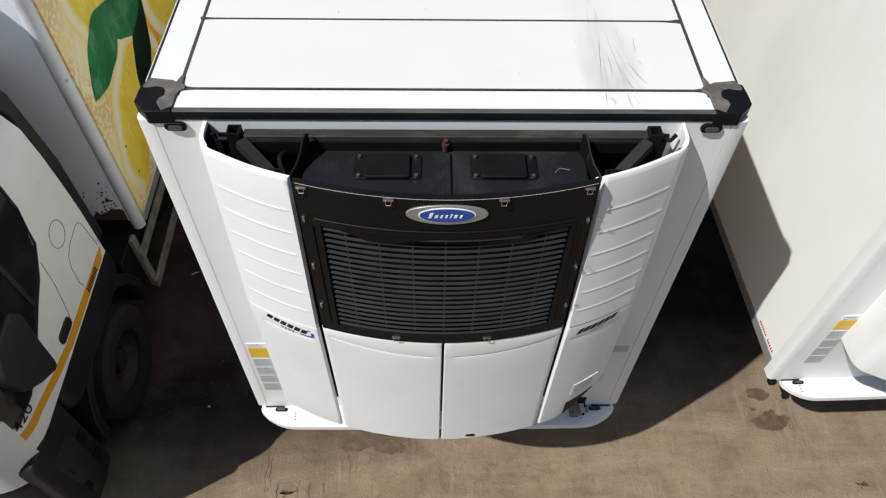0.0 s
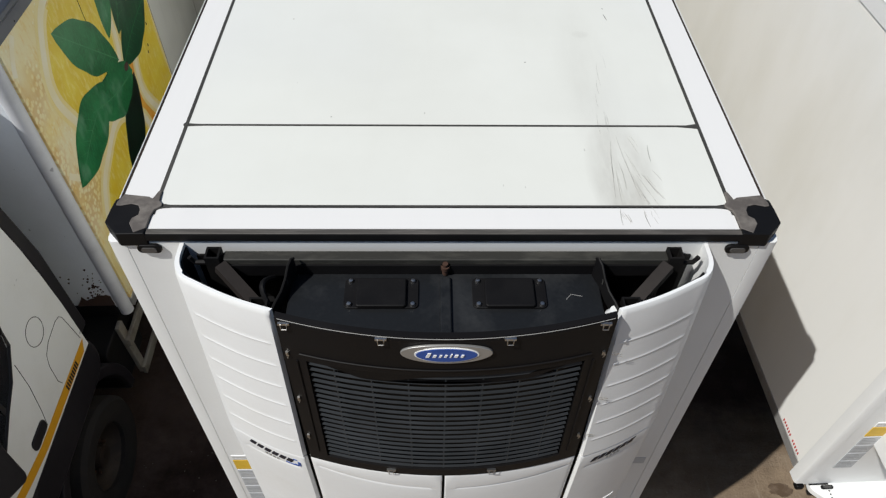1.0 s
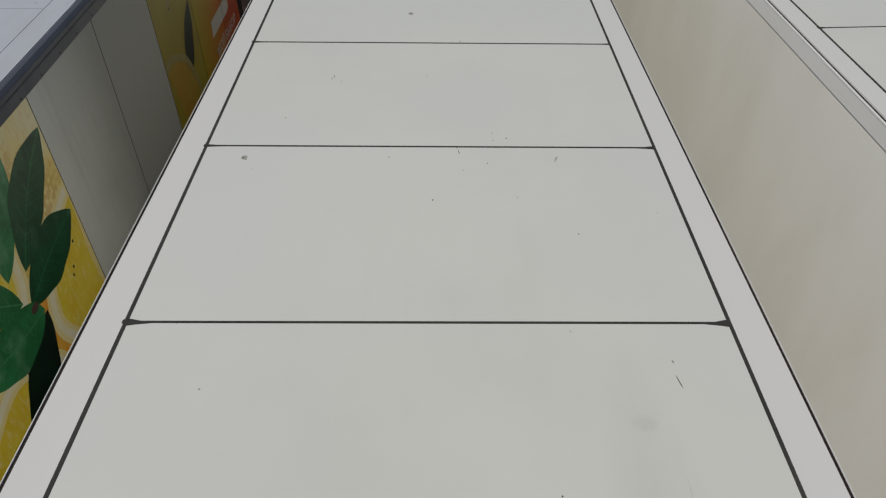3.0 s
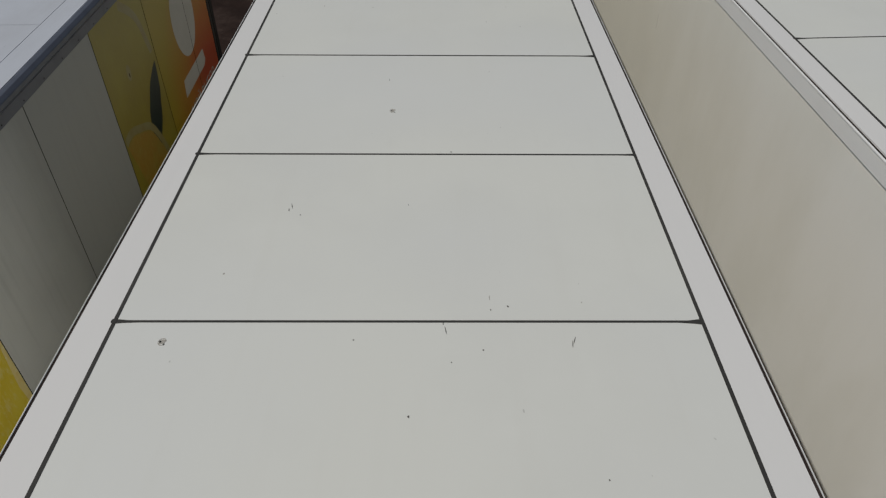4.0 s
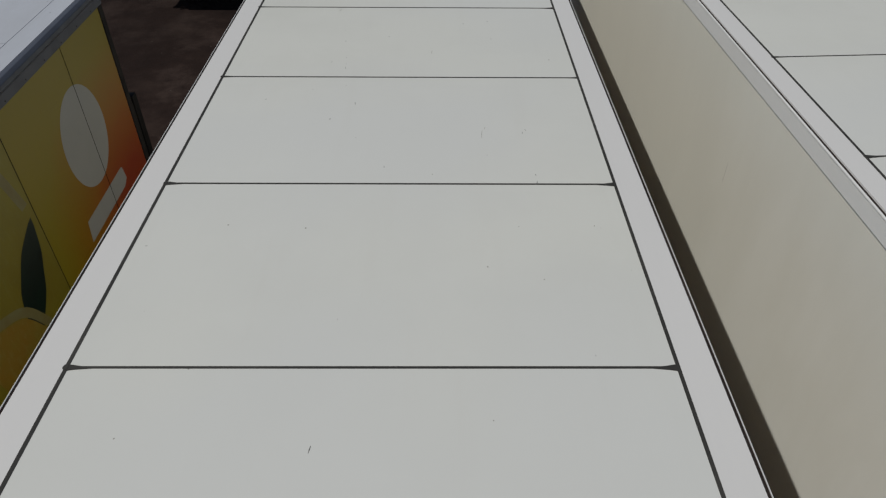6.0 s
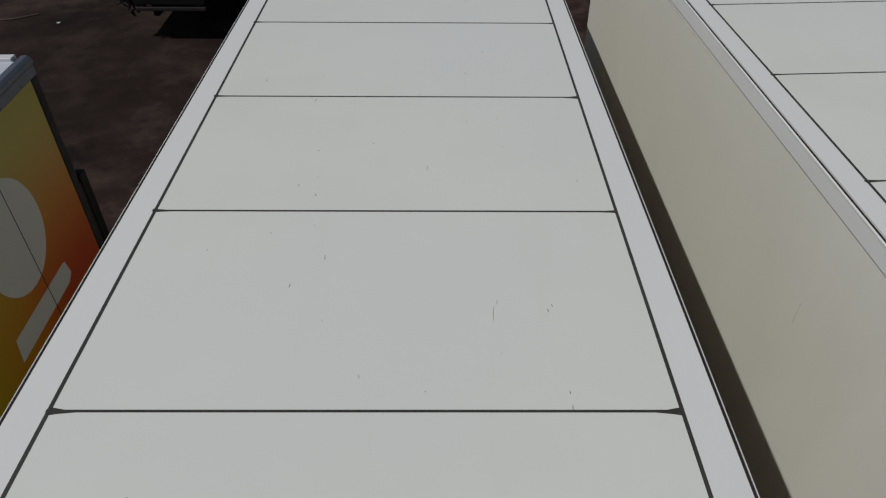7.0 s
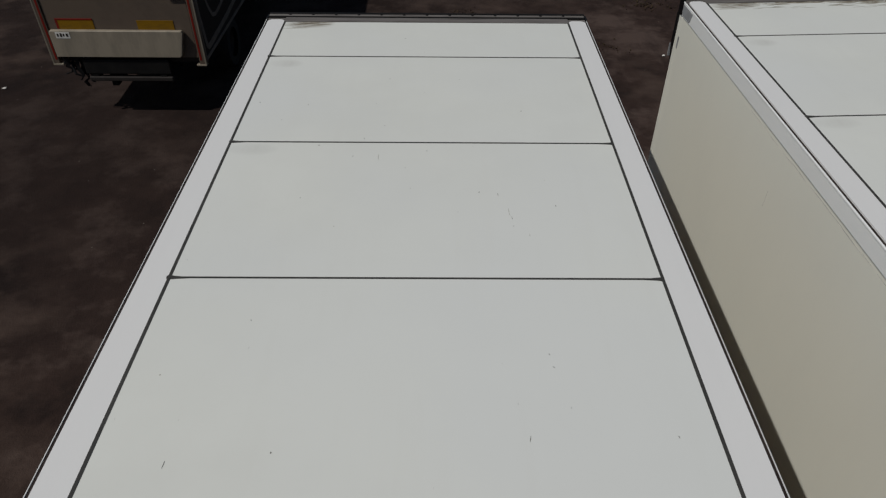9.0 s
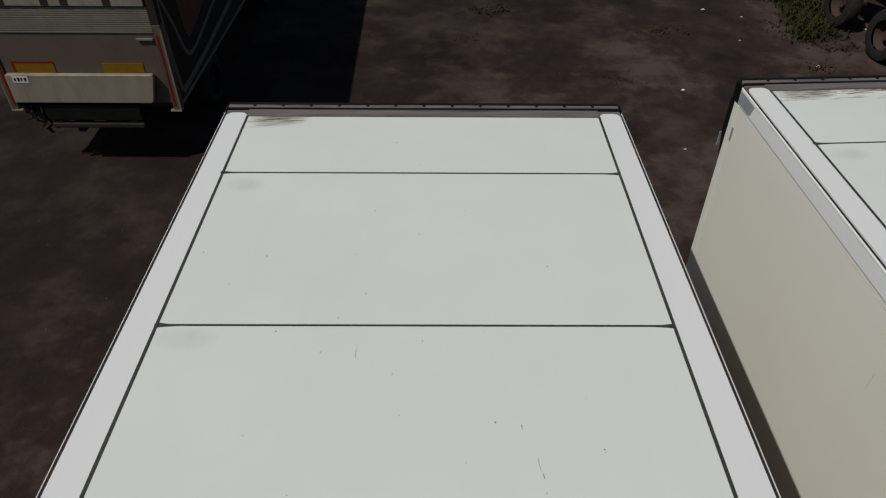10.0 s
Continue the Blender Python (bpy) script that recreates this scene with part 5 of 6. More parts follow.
# ---- lemon-yellow box truck ----
def build_truck(m):
    t = thing("box_truck", "white box truck with faded citrus fruit print on its box", "truck", "", m)
    W, V0, V1, Z0, Z1 = 1.27, 1.71, 10.09, 1.1, 3.62
    X = W

    def flat(outline, lo, hi):
        """A flat print on the box side, from lo to hi beyond the sheet."""
        return Shape().prism(outline, X + 0.3 * lo, X + 0.3 * hi, lambda a, b, d: (d, a, b))

    bulk = part("bulkhead", Shape().box(-W + 0.07, W - 0.07, V0 + 0.012, V0 + 0.06, 1.17, 3.7), GREYWALL, t, "weathered pale grey front bulkhead")
    for side in (-1, 1):
        part("corner_post", Shape().tube([(side * (W - 0.053), V0 + 0.053, z) for z in (1.07, 1.1, 2.0, 3.0, 3.74)], 0.056, 20), GREYRAIL, t, "rounded grey corner post")
    part("front_sill", Shape().box(-W + 0.09, W - 0.1, V0 - 0.004, V0 + 0.04, 1.07, 1.2), DARKFRAME, t, bevel=0.01)
    rng = random.Random(4)
    patch = [(W - 0.1, 1.19), (W - 0.1, 1.32)] + [(W - 0.12 - 0.03 * i + rng.uniform(-0.02, 0.02), 1.36 - 0.012 * i + rng.uniform(-0.03, 0.05)) for i in range(9)] + [(W - 0.42, 1.19)]
    part("peeled_patch", Shape().prism(patch, V0 + 0.005, V0 + 0.012, lambda a, b, d: (a, d, b)), PEEL, bulk, "patch of peeled paint and rust")
    for i in range(46):
        x, z = W - 0.11 - abs(rng.gauss(0, 0.12)), 1.42 + rng.gauss(0.02, 0.09)
        k = rng.uniform(0.004, 0.013)
        part("paint_chip", Shape().prism([(x - k, z), (x, z - k * 1.4), (x + k, z + k * 0.3), (x, z + k)], V0 + 0.008, V0 + 0.012, lambda a, b, d: (a, d, b)), PEEL, bulk, smooth=0)
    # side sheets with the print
    cuts = [(V0 + 0.1, 2.965, PRINT_LEMON), (2.965, 4.22, PRINT_LEMON), (4.22, 5.47, PRINT_GREY), (5.47, 6.72, PRINT_GREY), (6.72, 8.0, PRINT_YELLOW_SHADED), (8.0, 9.2, PRINT_SUNSET), (9.2, V1, PRINT_SUNSET)]
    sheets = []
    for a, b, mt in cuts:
        sheets.append(part("side_panel", Shape().box(X - 0.05, X, a + 0.003, b - 0.003, Z0 + 0.08, Z1), mt, t, {PRINT_LEMON: "panel with lemon slice print", PRINT_GREY: "blank pale grey panel", PRINT_YELLOW_SHADED: "panel with yellow fruit print", PRINT_SUNSET: "panel with orange to red print"}[mt], smooth=0))
    part("side_core", Shape().box(X - 0.06, X - 0.03, V0 + 0.1, V1, Z0, Z1), SEAL, t)
    part("far_side", Shape().box(-X, -X + 0.05, V0 + 0.1, V1, Z0, Z1), GREYWALL, t)
    part("box_floor", Shape().box(-X + 0.05, X - 0.06, V0 + 0.05, V1, Z0, Z0 + 0.12), DARKFRAME, t)

    def ring(parent, cv, cz, r0, r1, lift, mt, a0=0, a1=360, box=(0, 0, 0, 0), name="pith_print"):
        quads, n = [], 64
        rr = random.Random(int(cv * 100))
        ph = rr.uniform(0, 6)
        for i in range(n):
            a, b = radians(a0 + (a1 - a0) * i / n), radians(a0 + (a1 - a0) * (i + 1) / n)
            q = []
            for ang, r in ((a, r0), (b, r0), (b, r1), (a, r1)):
                wob = 1 + 0.035 * math.sin(3 * ang + ph) + 0.02 * math.sin(7 * ang + ph)
                q.append((cv + r * wob * math.cos(ang), cz + r * wob * math.sin(ang)))
            if all(box[0] <= p[0] <= box[1] and box[2] <= p[1] <= box[3] for p in q):
                quads.append(q)
        runs, run, made = [], [], None
        for q in quads:
            if run and (run[-1][1] - Vector(q[0])).length > 1e-4:
                runs.append(run)
                run = []
            run.append([Vector(p) for p in q])
        runs = runs + [run] if run else runs
        for run in runs:
            s = Shape()
            for q in run:
                s.prism([tuple(p) for p in q], X + 0.3 * lift, X + 0.3 * lift + 0.00025, lambda a, b, d: (d, a, b))
            made = part(name, s, mt, parent, smooth=0)
        return made

    def leaf(parent, base, tip, width, bend, mt, lift, fat=0.5):
        b, p = Vector(base), Vector(tip)
        d = p - b
        nrm = Vector((-d.y, d.x)).normalized()
        def at(s, k):
            c = b + d * s + nrm * (bend * math.sin(math.pi * s))
            w = width * 0.5 * math.sin(math.pi * s ** (1.0 if fat == 0.5 else fat)) ** 0.8 if 0 < s < 1 else 0.0
            return c + nrm * (w * k * (1 + 0.04 * math.sin(19 * s)))
        ss = span(0, 1, 21)
        out = [tuple(at(s, 1)) for s in ss] + [tuple(at(s, -1)) for s in reversed(ss[1:-1])]
        ob = part("leaf_print", flat(out, lift, lift + 0.0008), mt, parent, "printed dark green leaf", smooth=0)
        for k, w in ((0.0, 0.004),):
            mid = [tuple(at(s, k) + nrm * w) for s in ss] + [tuple(at(s, k) - nrm * w) for s in reversed(ss)]
            part("midrib", flat(mid, lift + 0.001, lift + 0.0016), VEIN if mt is LEAF else LEAF if mt is LEAFDARK else NIGHTLEAF, ob, smooth=0)
        side_veins = Shape()
        for k in (-1, 1):
            for s in span(0.14, 0.8, 8):
                p0, p1 = at(s, 0.0), at(min(0.97, s + 0.13), 0.85 * k)
                c = (p1 - p0).normalized()
                o = Vector((-c.y, c.x)) * 0.0022
                side_veins.prism([tuple(p0 + o), tuple(p1), tuple(p0 - o)], X + 0.3 * lift + 0.0003, X + 0.3 * lift + 0.0004, lambda a, b, d: (d, a, b))
        tagged(part("vein_print", side_veins, VEIN if mt is LEAF else LEAF if mt is LEAFDARK else NIGHTLEAF, ob, smooth=0), kind="stuff")
        return ob

    A, B = sheets[0], sheets[1]
    boxA, boxB = (V0 + 0.11, 4.23, Z0 + 0.09, Z1), (V0 + 0.11, 4.23, Z0 + 0.09, Z1)
    ring(A, 2.78, 3.0, 0.0, 0.56, 0.001, PRINT_PULP, box=boxA, name="pulp_print")
    ring(A, 2.78, 3.0, 0.58, 0.65, 0.0022, PRINT_PITH, box=boxA)
    ring(A, 2.5, 3.0, 0.74, 0.79, 0.0025, PRINT_PITH, 90, 230, box=boxA)
    ring(A, 2.68, 1.58, 0.0, 0.68, 0.0028, PRINT_PULP, box=boxA, name="pulp_print")
    ring(A, 2.68, 1.58, 0.69, 0.76, 0.0038, PRINT_PITH, box=boxA)
    ring(B, 4.15, 2.2, 0.0, 0.6, 0.0025, PRINT_PULP, box=boxB, name="pulp_print")
    ring(B, 4.15, 2.2, 0.61, 0.68, 0.0035, PRINT_PITH, 60, 300, box=boxB)
    ring(B, 3.62, 2.2, 0.2, 0.5, 0.0012, PRINT_ORANGE, 20, 300, box=boxB, name="orange_print")
    for v, z in ((2.05, 1.77), (2.07, 1.45), (1.98, 2.38), (3.9, 2.35), (3.86, 2.3), (4.02, 2.5)):
        part("dark_spot_print", flat(ellipse(v, z, 0.012, 0.016, 9), 0.0041, 0.0046), PEEL, A if v < 2.9 else B, smooth=0)
    leaf(B, (3.22, 2.83), (3.7, 3.618), 0.36, 0.03, LEAF, 0.005)
    leaf(B, (3.41, 2.757), (4.2, 3.39), 0.42, 0.06, LEAFDARK, 0.0058)
    leaf(B, (3.3, 2.53), (4.16, 2.7), 0.45, 0.03, LEAFDARK, 0.0075)
    leaf(A, (3.24, 2.62), (2.436, 3.348), 0.4, 0.0, LEAF, 0.0066)
    leaf(A, (3.42, 2.38), (2.7, 1.62), 0.42, -0.02, NIGHTLEAF, 0.006)
    leaf(A, (2.92, 2.62), (1.93, 2.37), 0.48, -0.05, LEAF, 0.0072)
    leaf(B, (3.4, 2.41), (2.51, 2.62), 0.43, 0.04, LEAF, 0.0085, 0.8)
    part("stem_print", flat(ellipse(3.32, 2.5, 0.05, 0.035, 12), 0.0095, 0.0103), PEEL, B, smooth=0)
    for k, (cv, cz, r, box) in enumerate(((2.78, 3.0, 0.54, boxA), (2.68, 1.58, 0.65, boxA), (4.15, 2.2, 0.57, boxB))):
        ring(A if k < 2 else B, cv, cz, r, r + 0.15, (0.0016, 0.0033, 0.003)[k], PRINT_HALO, box=box, name="rind_print")
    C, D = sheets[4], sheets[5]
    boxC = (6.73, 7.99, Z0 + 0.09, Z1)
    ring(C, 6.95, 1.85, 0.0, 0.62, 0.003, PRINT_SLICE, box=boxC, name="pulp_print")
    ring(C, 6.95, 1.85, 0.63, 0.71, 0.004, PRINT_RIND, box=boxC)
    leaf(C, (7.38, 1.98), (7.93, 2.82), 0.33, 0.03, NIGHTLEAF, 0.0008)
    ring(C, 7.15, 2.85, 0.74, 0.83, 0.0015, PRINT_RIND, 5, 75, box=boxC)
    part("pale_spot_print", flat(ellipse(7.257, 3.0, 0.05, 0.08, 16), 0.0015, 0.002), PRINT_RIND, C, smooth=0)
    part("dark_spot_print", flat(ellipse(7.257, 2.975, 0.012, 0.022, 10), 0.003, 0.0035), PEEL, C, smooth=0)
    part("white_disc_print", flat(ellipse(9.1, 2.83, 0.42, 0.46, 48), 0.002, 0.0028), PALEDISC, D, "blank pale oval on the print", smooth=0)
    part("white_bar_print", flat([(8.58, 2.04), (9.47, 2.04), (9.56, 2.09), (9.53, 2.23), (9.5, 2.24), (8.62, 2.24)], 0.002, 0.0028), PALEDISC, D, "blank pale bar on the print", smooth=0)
    for k, v in ((0, 2.965), (1, 4.22), (2, 5.47), (4, 6.72), (5, 8.0), (5, 9.2)):
        w = 0.0035 if k in (1, 2) else 0.0045
        part("sheet_joint", flat([(v - w, Z0 + 0.08), (v + w, Z0 + 0.08), (v + w, Z1), (v - w, Z1)], 0.0041, 0.0047), JOINT, sheets[k], "thin dark sheet joint", smooth=0)
    face = Matrix(((0, 0, 1, X + 0.002), (1, 0, 0, 9.22), (0, 1, 0, 1.745), (0, 0, 0, 1)))
    for k, word in enumerate(("МОЙ", "ВЫБОР")):
        lettering("slogan", word, 0.19, face @ Matrix.Translation((-0.36 if k == 0 else 0.26, 0, 0)), PALEDISC, D)
    # rails and roof
    for side in (-1, 1):
        prof = [(W - 0.09, 3.745), (W - 0.05, 3.775), (W - 0.01, 3.775), (W + 0.018, 3.752), (W + 0.022, 3.72), (W + 0.009, 3.7), (W + 0.009, 3.616), (W - 0.06, 3.616)]
        part("top_rail", Shape().prism([(side * a, b) for a, b in prof], V0 + 0.03, V1 + 0.1, lambda a, b, d: (a, d, b)), RAILBLUE, t, "rounded blue-grey top rail", bevel=0.006)
        part("sill_rail", Shape().box(*sorted((side * (W - 0.06), side * (W + 0.006))), V0 + 0.1, V1 + 0.1, 1.07, 1.178), ALU, t, bevel=0.008)
        part("rear_post", Shape().box(*sorted((side * (W - 0.1), side * (W + 0.006))), V1 + 0.006, V1 + 0.1, 1.07, 3.615), GRIME, t, "grimy dark rear corner post", bevel=0.012)
        part("rubber_buffer", Shape().prism(rounded(V1 + 0.16, V1 + 0.28, 1.2, 2.62, 0.02), side * (W - 0.09), side * (W - 0.01), lambda a, b, d: (d, a, b)), BLACK, t, "black rubber buffer", bevel=0.01)
        part("buffer_bracket", Shape().box(*sorted((side * (W - 0.08), side * (W - 0.02))), V1 + 0.1, V1 + 0.17, 1.3, 2.55), DARKFRAME, t)
    for i in range(24):
        v = 2.1 + i * 0.34
        part("rivet", Shape().lathe([(0.0, 0.004), (0.006, 0.002), (0.007, 0.0)], (X + 0.009, v, 3.64), "x", 8), SEAL, t)
    ys = [V0 + 0.06 + (V1 + 0.02 - V0) * i / 7 for i in range(8)]
    for a, b in zip(ys, ys[1:]):
        part("roof_panel", Shape().box(-W + 0.28, W - 0.28, a + 0.003, b - 0.003, 3.71, 3.75), TRUCKROOF, t, smooth=0)
    for side in (-1, 1):
        part("roof_strip", Shape().box(*sorted((side * (W - 0.274), side * (W - 0.09))), V0 + 0.06, V1 + 0.08, 3.71, 3.75), TRUCKROOF, t, smooth=0)
    part("roof_core", Shape().box(-W + 0.1, W - 0.1, V0 + 0.06, V1 + 0.07, 3.69, 3.735), LABELGREY, t)
    part("header_rail", Shape().box(-W + 0.1, W - 0.1, V0 - 0.01, V0 + 0.06, 3.7, 3.77), GREYRAIL, t, bevel=0.01)
    part("rear_header", Shape().box(-W + 0.1, W - 0.1, V1 + 0.03, V1 + 0.11, 3.6, 3.78), GREYRAIL, t, bevel=0.01)
    part("rear_door", Shape().box(-W + 0.1, W - 0.1, V1 + 0.03, V1 + 0.08, 1.1, 3.6), GREYWALL, t)
    # chassis, side guard, wheels
    for x in (-0.42, 0.42):
        part("chassis_rail", Shape().box(x - 0.04, x + 0.04, -0.6, V1 - 0.1, 0.82, 1.068), DARKFRAME, t)
    for side in (-1, 1):
        for z in (0.42, 0.86):
            part("guard_rail", Shape().box(*sorted((side * 1.2, side * 1.235)), 1.55, 7.2, z - 0.05, z + 0.05), GUARD, t, "dirty pale side guard rail", bevel=0.008)
        for v in (1.56, 3.4, 5.2, 7.1):
            part("guard_post", Shape().box(*sorted((side * 1.16, side * 1.2)), v, v + 0.09, 0.38, 1.07), GUARD, t, bevel=0.006)
        part("fuel_tank", Shape().prism(rounded(2.3, 3.6, 0.42, 0.98, 0.1), side * 0.55, side * 1.1, lambda a, b, d: (d, a, b)), DARKFRAME, t, bevel=0.02)
        for v in (0.68, 8.3):
            h = 0.5 + rise(v)
            w = part("wheel", Shape().lathe([(0.0, 0.02), (0.09, 0.03), (0.1, -0.04), (0.17, -0.06), (0.24, -0.02), (0.27, 0.03), (0.285, 0.05), (0.285, -0.2), (0.0, -0.2)] if side > 0 else [(0.0, -0.02), (0.1, -0.03), (0.24, 0.02), (0.285, -0.05), (0.285, 0.2), (0.0, 0.2)], (side * 1.1, v, h)), RIM, t, "dirty steel wheel")
            part("tyre", Shape().lathe([(0.28, -0.15), (0.36, -0.175), (0.46, -0.165), (0.495, -0.13), (0.5, 0.0), (0.495, 0.09), (0.46, 0.125), (0.36, 0.13), (0.28, 0.1), (0.28, -0.15)], (side * 1.08, v, h), sides=40), RUBBER, w, "worn black tyre")
            for k in range(8):
                a = k * math.tau / 8
                part("wheel_nut", Shape().tube([(side * 1.07, v + 0.135 * math.cos(a), h + 0.135 * math.sin(a)), (side * 1.095, v + 0.135 * math.cos(a), h + 0.135 * math.sin(a))], 0.014, 6), RUST, w)
    part("battery_box", Shape().prism(rounded(1.3, 1.86, 0.5, 1.05, 0.06), 0.45, 1.16, lambda a, b, d: (d, a, b)), DARKFRAME, t, "dark battery box behind the cab", bevel=0.02)
    part("rear_axle", Shape().tube([(-1.0, 8.3, 0.64), (1.0, 8.3, 0.64)], 0.08), DARKFRAME, t)
    part("front_axle", Shape().tube([(-0.95, 0.68, 0.45), (0.95, 0.68, 0.45)], 0.06), DARKFRAME, t)
    part("gearbox", Shape().box(-0.35, 0.35, -0.3, 1.6, 0.5, 1.3), DARKFRAME, t, bevel=0.05)
    # cab
    CW = 1.23
    def front_at(z):
        return -0.72 if z < 1.9 else -0.72 + 0.36 * ((z - 1.9) / 1.2) ** 1.2

    def cab_x(z):
        return CW * (1.0 - 0.035 * max(0.0, z - 2.0))

    CORNER = 0.36

    def side_x(y, z):
        """The cab's side at y and z, which follows the rounded front corner."""
        inset = max(0.0, front_at(z) + CORNER - y)
        return cab_x(z) - CORNER + math.sqrt(max(0.0, CORNER * CORNER - min(inset, CORNER * 0.98) ** 2))

    def plan(z, rear, grow=0.0):
        """Plan outline of the cab at a height, with well rounded front corners."""
        w, f = cab_x(z) + grow, front_at(z) - grow
        r = CORNER
        out = [(w, rear)]
        out += [(w - r + r * math.cos(a), f + r - r * math.sin(a)) for a in span(0, math.pi / 2, 8)]
        return out + [(-x, y) for x, y in reversed(out)]

    def loft(levels):
        s = Shape()
        n = len(levels[0][1])
        for z, out in levels:
            s.v += [(x, y, z) for x, y in out]
        for k in range(len(levels) - 1):
            s.f += [(k * n + i, k * n + (i + 1) % n, k * n + n + (i + 1) % n, k * n + n + i) for i in range(n)]
        s.f += [tuple(range(n)), tuple(range(len(s.v) - 1, len(s.v) - n - 1, -1))]
        return s
    cab = part("cab_body", loft([(z, plan(z, 1.13 if z < 2.5 else 1.13 - 0.1 * (z - 2.5))) for z in (1.5, 1.52, 1.75, 2.0, 2.3, 2.6, 2.85)] + [(3.0, plan(3.0, 1.06, -0.03)), (3.07, plan(3.07, 1.0, -0.1)), (3.1, plan(3.1, 0.92, -0.25))]), CABWHITE, t, "white cab shell")

    def on_cab(outline, lo, hi):
        return Shape().prism(outline, lo, hi, lambda a, b, d: (side_x(a, b) + d, a, b))

    def wrapped(outline, lo, hi, n=30):
        """An outline laid round the cab's side and corner, from lo to hi beyond the shell."""
        ya, yb = min(a for a, b in outline) + 0.0005, max(a for a, b in outline) - 0.0005
        rows = {}
        for a in span(ya, yb, n):
            cut = [b0 + (b1 - b0) * (a - a0) / (a1 - a0) for (a0, b0), (a1, b1) in zip(outline, outline[1:] + outline[:1]) if (a0 - a) * (a1 - a) < 0]
            rows[a] = (min(cut), max(cut))

        def at(a, w, d):
            z = rows[a][0] + (rows[a][1] - rows[a][0]) * w
            return (side_x(a, z) + d, a, z)
        return Shape().shell(list(rows), span(0, 1, 7), lambda a, w: at(a, w, hi), lambda a, w: at(a, w, lo))
    part("side_window", wrapped([(0.52, 2.95), (0.62, 2.85), (0.62, 2.6), (0.55, 2.34), (0.39, 2.18), (0.23, 2.1), (0.0, 1.96), (-0.29, 1.84), (-0.5, 1.81), (-0.55, 1.85), (-0.56, 2.0), (-0.32, 2.8), (-0.22, 2.95)], -0.02, 0.004), GLASS, cab, "dark tinted side window", smooth=0)
    part("window_frame", Shape().tube([(side_x(a, b) + 0.004, a, b) for a, b in ((0.53, 2.96), (0.63, 2.86), (0.63, 2.6), (0.56, 2.33), (0.39, 2.17), (0.23, 2.09), (0.0, 1.95), (-0.29, 1.83), (-0.5, 1.8))], 0.012, 6), TRUCKBLACK, cab)
    part("window_divider", on_cab([(0.2, 2.1), (0.235, 2.12), (0.23, 2.94), (0.19, 2.94)], 0.0, 0.01), TRUCKBLACK, cab)
    part("stripe", wrapped([(1.08, 1.52), (1.1, 1.605), (0.23, 1.61), (-0.06, 1.655), (-0.33, 1.715), (-0.63, 1.73), (-0.63, 1.652), (-0.3, 1.635), (-0.02, 1.565), (0.26, 1.525)], 0.001, 0.0035), STRIPE, cab, "amber reflective stripe", smooth=0)
    for i in range(9):
        part("text_bar", on_cab([(0.7 + 0.025 * i, 1.535), (0.716 + 0.025 * i, 1.535), (0.716 + 0.025 * i, 1.59), (0.7 + 0.025 * i, 1.59)], 0.004, 0.0055), INK, cab, smooth=0)
    digits = Matrix(((0.2, 0, 0.98, CW - 0.004), (0.98, 0, -0.2, -0.43), (0, 1, 0, 1.765), (0, 0, 0, 1)))
    lettering("engine_number", "420", 0.12, digits, DARKFRAME, cab)

    def line(pts, r=0.0028):
        return Shape().tube([(side_x(a, b), a, b) for a, b in pts], r, 5)
    part("hatch_line", line([(0.786 + 0.1 * math.cos(a), 2.148 + 0.1 * math.sin(a)) for a in span(0, math.tau, 25)]), SEAL, cab)
    part("hatch_line", line([(0.7, 1.64), (0.68, 1.7), (0.7, 1.86), (0.74, 1.94), (0.82, 1.98), (0.98, 1.995), (1.03, 1.98), (1.055, 1.94), (1.09, 1.63)]), SEAL, cab)
    part("door_line", line([(0.38, 1.63), (0.42, 1.76), (0.47, 1.98), (0.5, 2.2)]), SEAL, cab)
    part("door_handle", on_cab(rounded(0.18, 0.38, 1.635, 1.735, 0.035), -0.01, 0.012), TRUCKBLACK, cab, "black recessed door handle", bevel=0.006)
    part("rear_gasket", Shape().prism([(1.13, 1.58), (1.16, 2.4), (1.1, 2.97), (0.98, 3.12), (0.9, 3.19), (1.14, 3.2), (1.21, 3.05), (1.28, 2.4), (1.27, 1.58)], -CW + 0.02, CW - 0.02, lambda a, b, d: (d * (1.0 - 0.03 * max(0.0, b - 2.0)), a, b)), TRUCKBLACK, cab, "black rear cab fairing", bevel=0.02)
    for side in (-1, 1):
        part("mudguard", Shape().prism(rounded(-0.12, 1.24, 1.08, 1.55, 0.2), side * 0.86, side * (CW - 0.012), lambda a, b, d: (d, a, b)), TRUCKBLACK, t, "black plastic mudguard", bevel=0.09)
        arch = [(0.68 + 0.74 * math.cos(radians(a)), 0.55 + 0.74 * math.sin(radians(a))) for a in range(-5, 186, 10)] + [(0.68 + 0.64 * math.cos(radians(a)), 0.55 + 0.64 * math.sin(radians(a))) for a in range(185, -6, -10)]
        part("wheel_arch", Shape().prism(arch, side * 0.86, side * (CW - 0.04), lambda a, b, d: (d, a, b)), TRUCKBLACK, t, bevel=0.015)
        step = part("step_panel", Shape().prism(rounded(-0.66, -0.14, 0.4, 1.49, 0.08), side * 0.8, side * (CW - 0.02), lambda a, b, d: (d, a, b)), TRUCKBLACK, t, "black plastic entry step", bevel=0.03)
        for k, z in enumerate((0.66, 0.98)):
            part("tread", Shape().box(*sorted((side * (CW - 0.02), side * (CW - 0.005))), -0.5, -0.2, z - 0.04, z + 0.08), DARKFRAME, step, bevel=0.006)
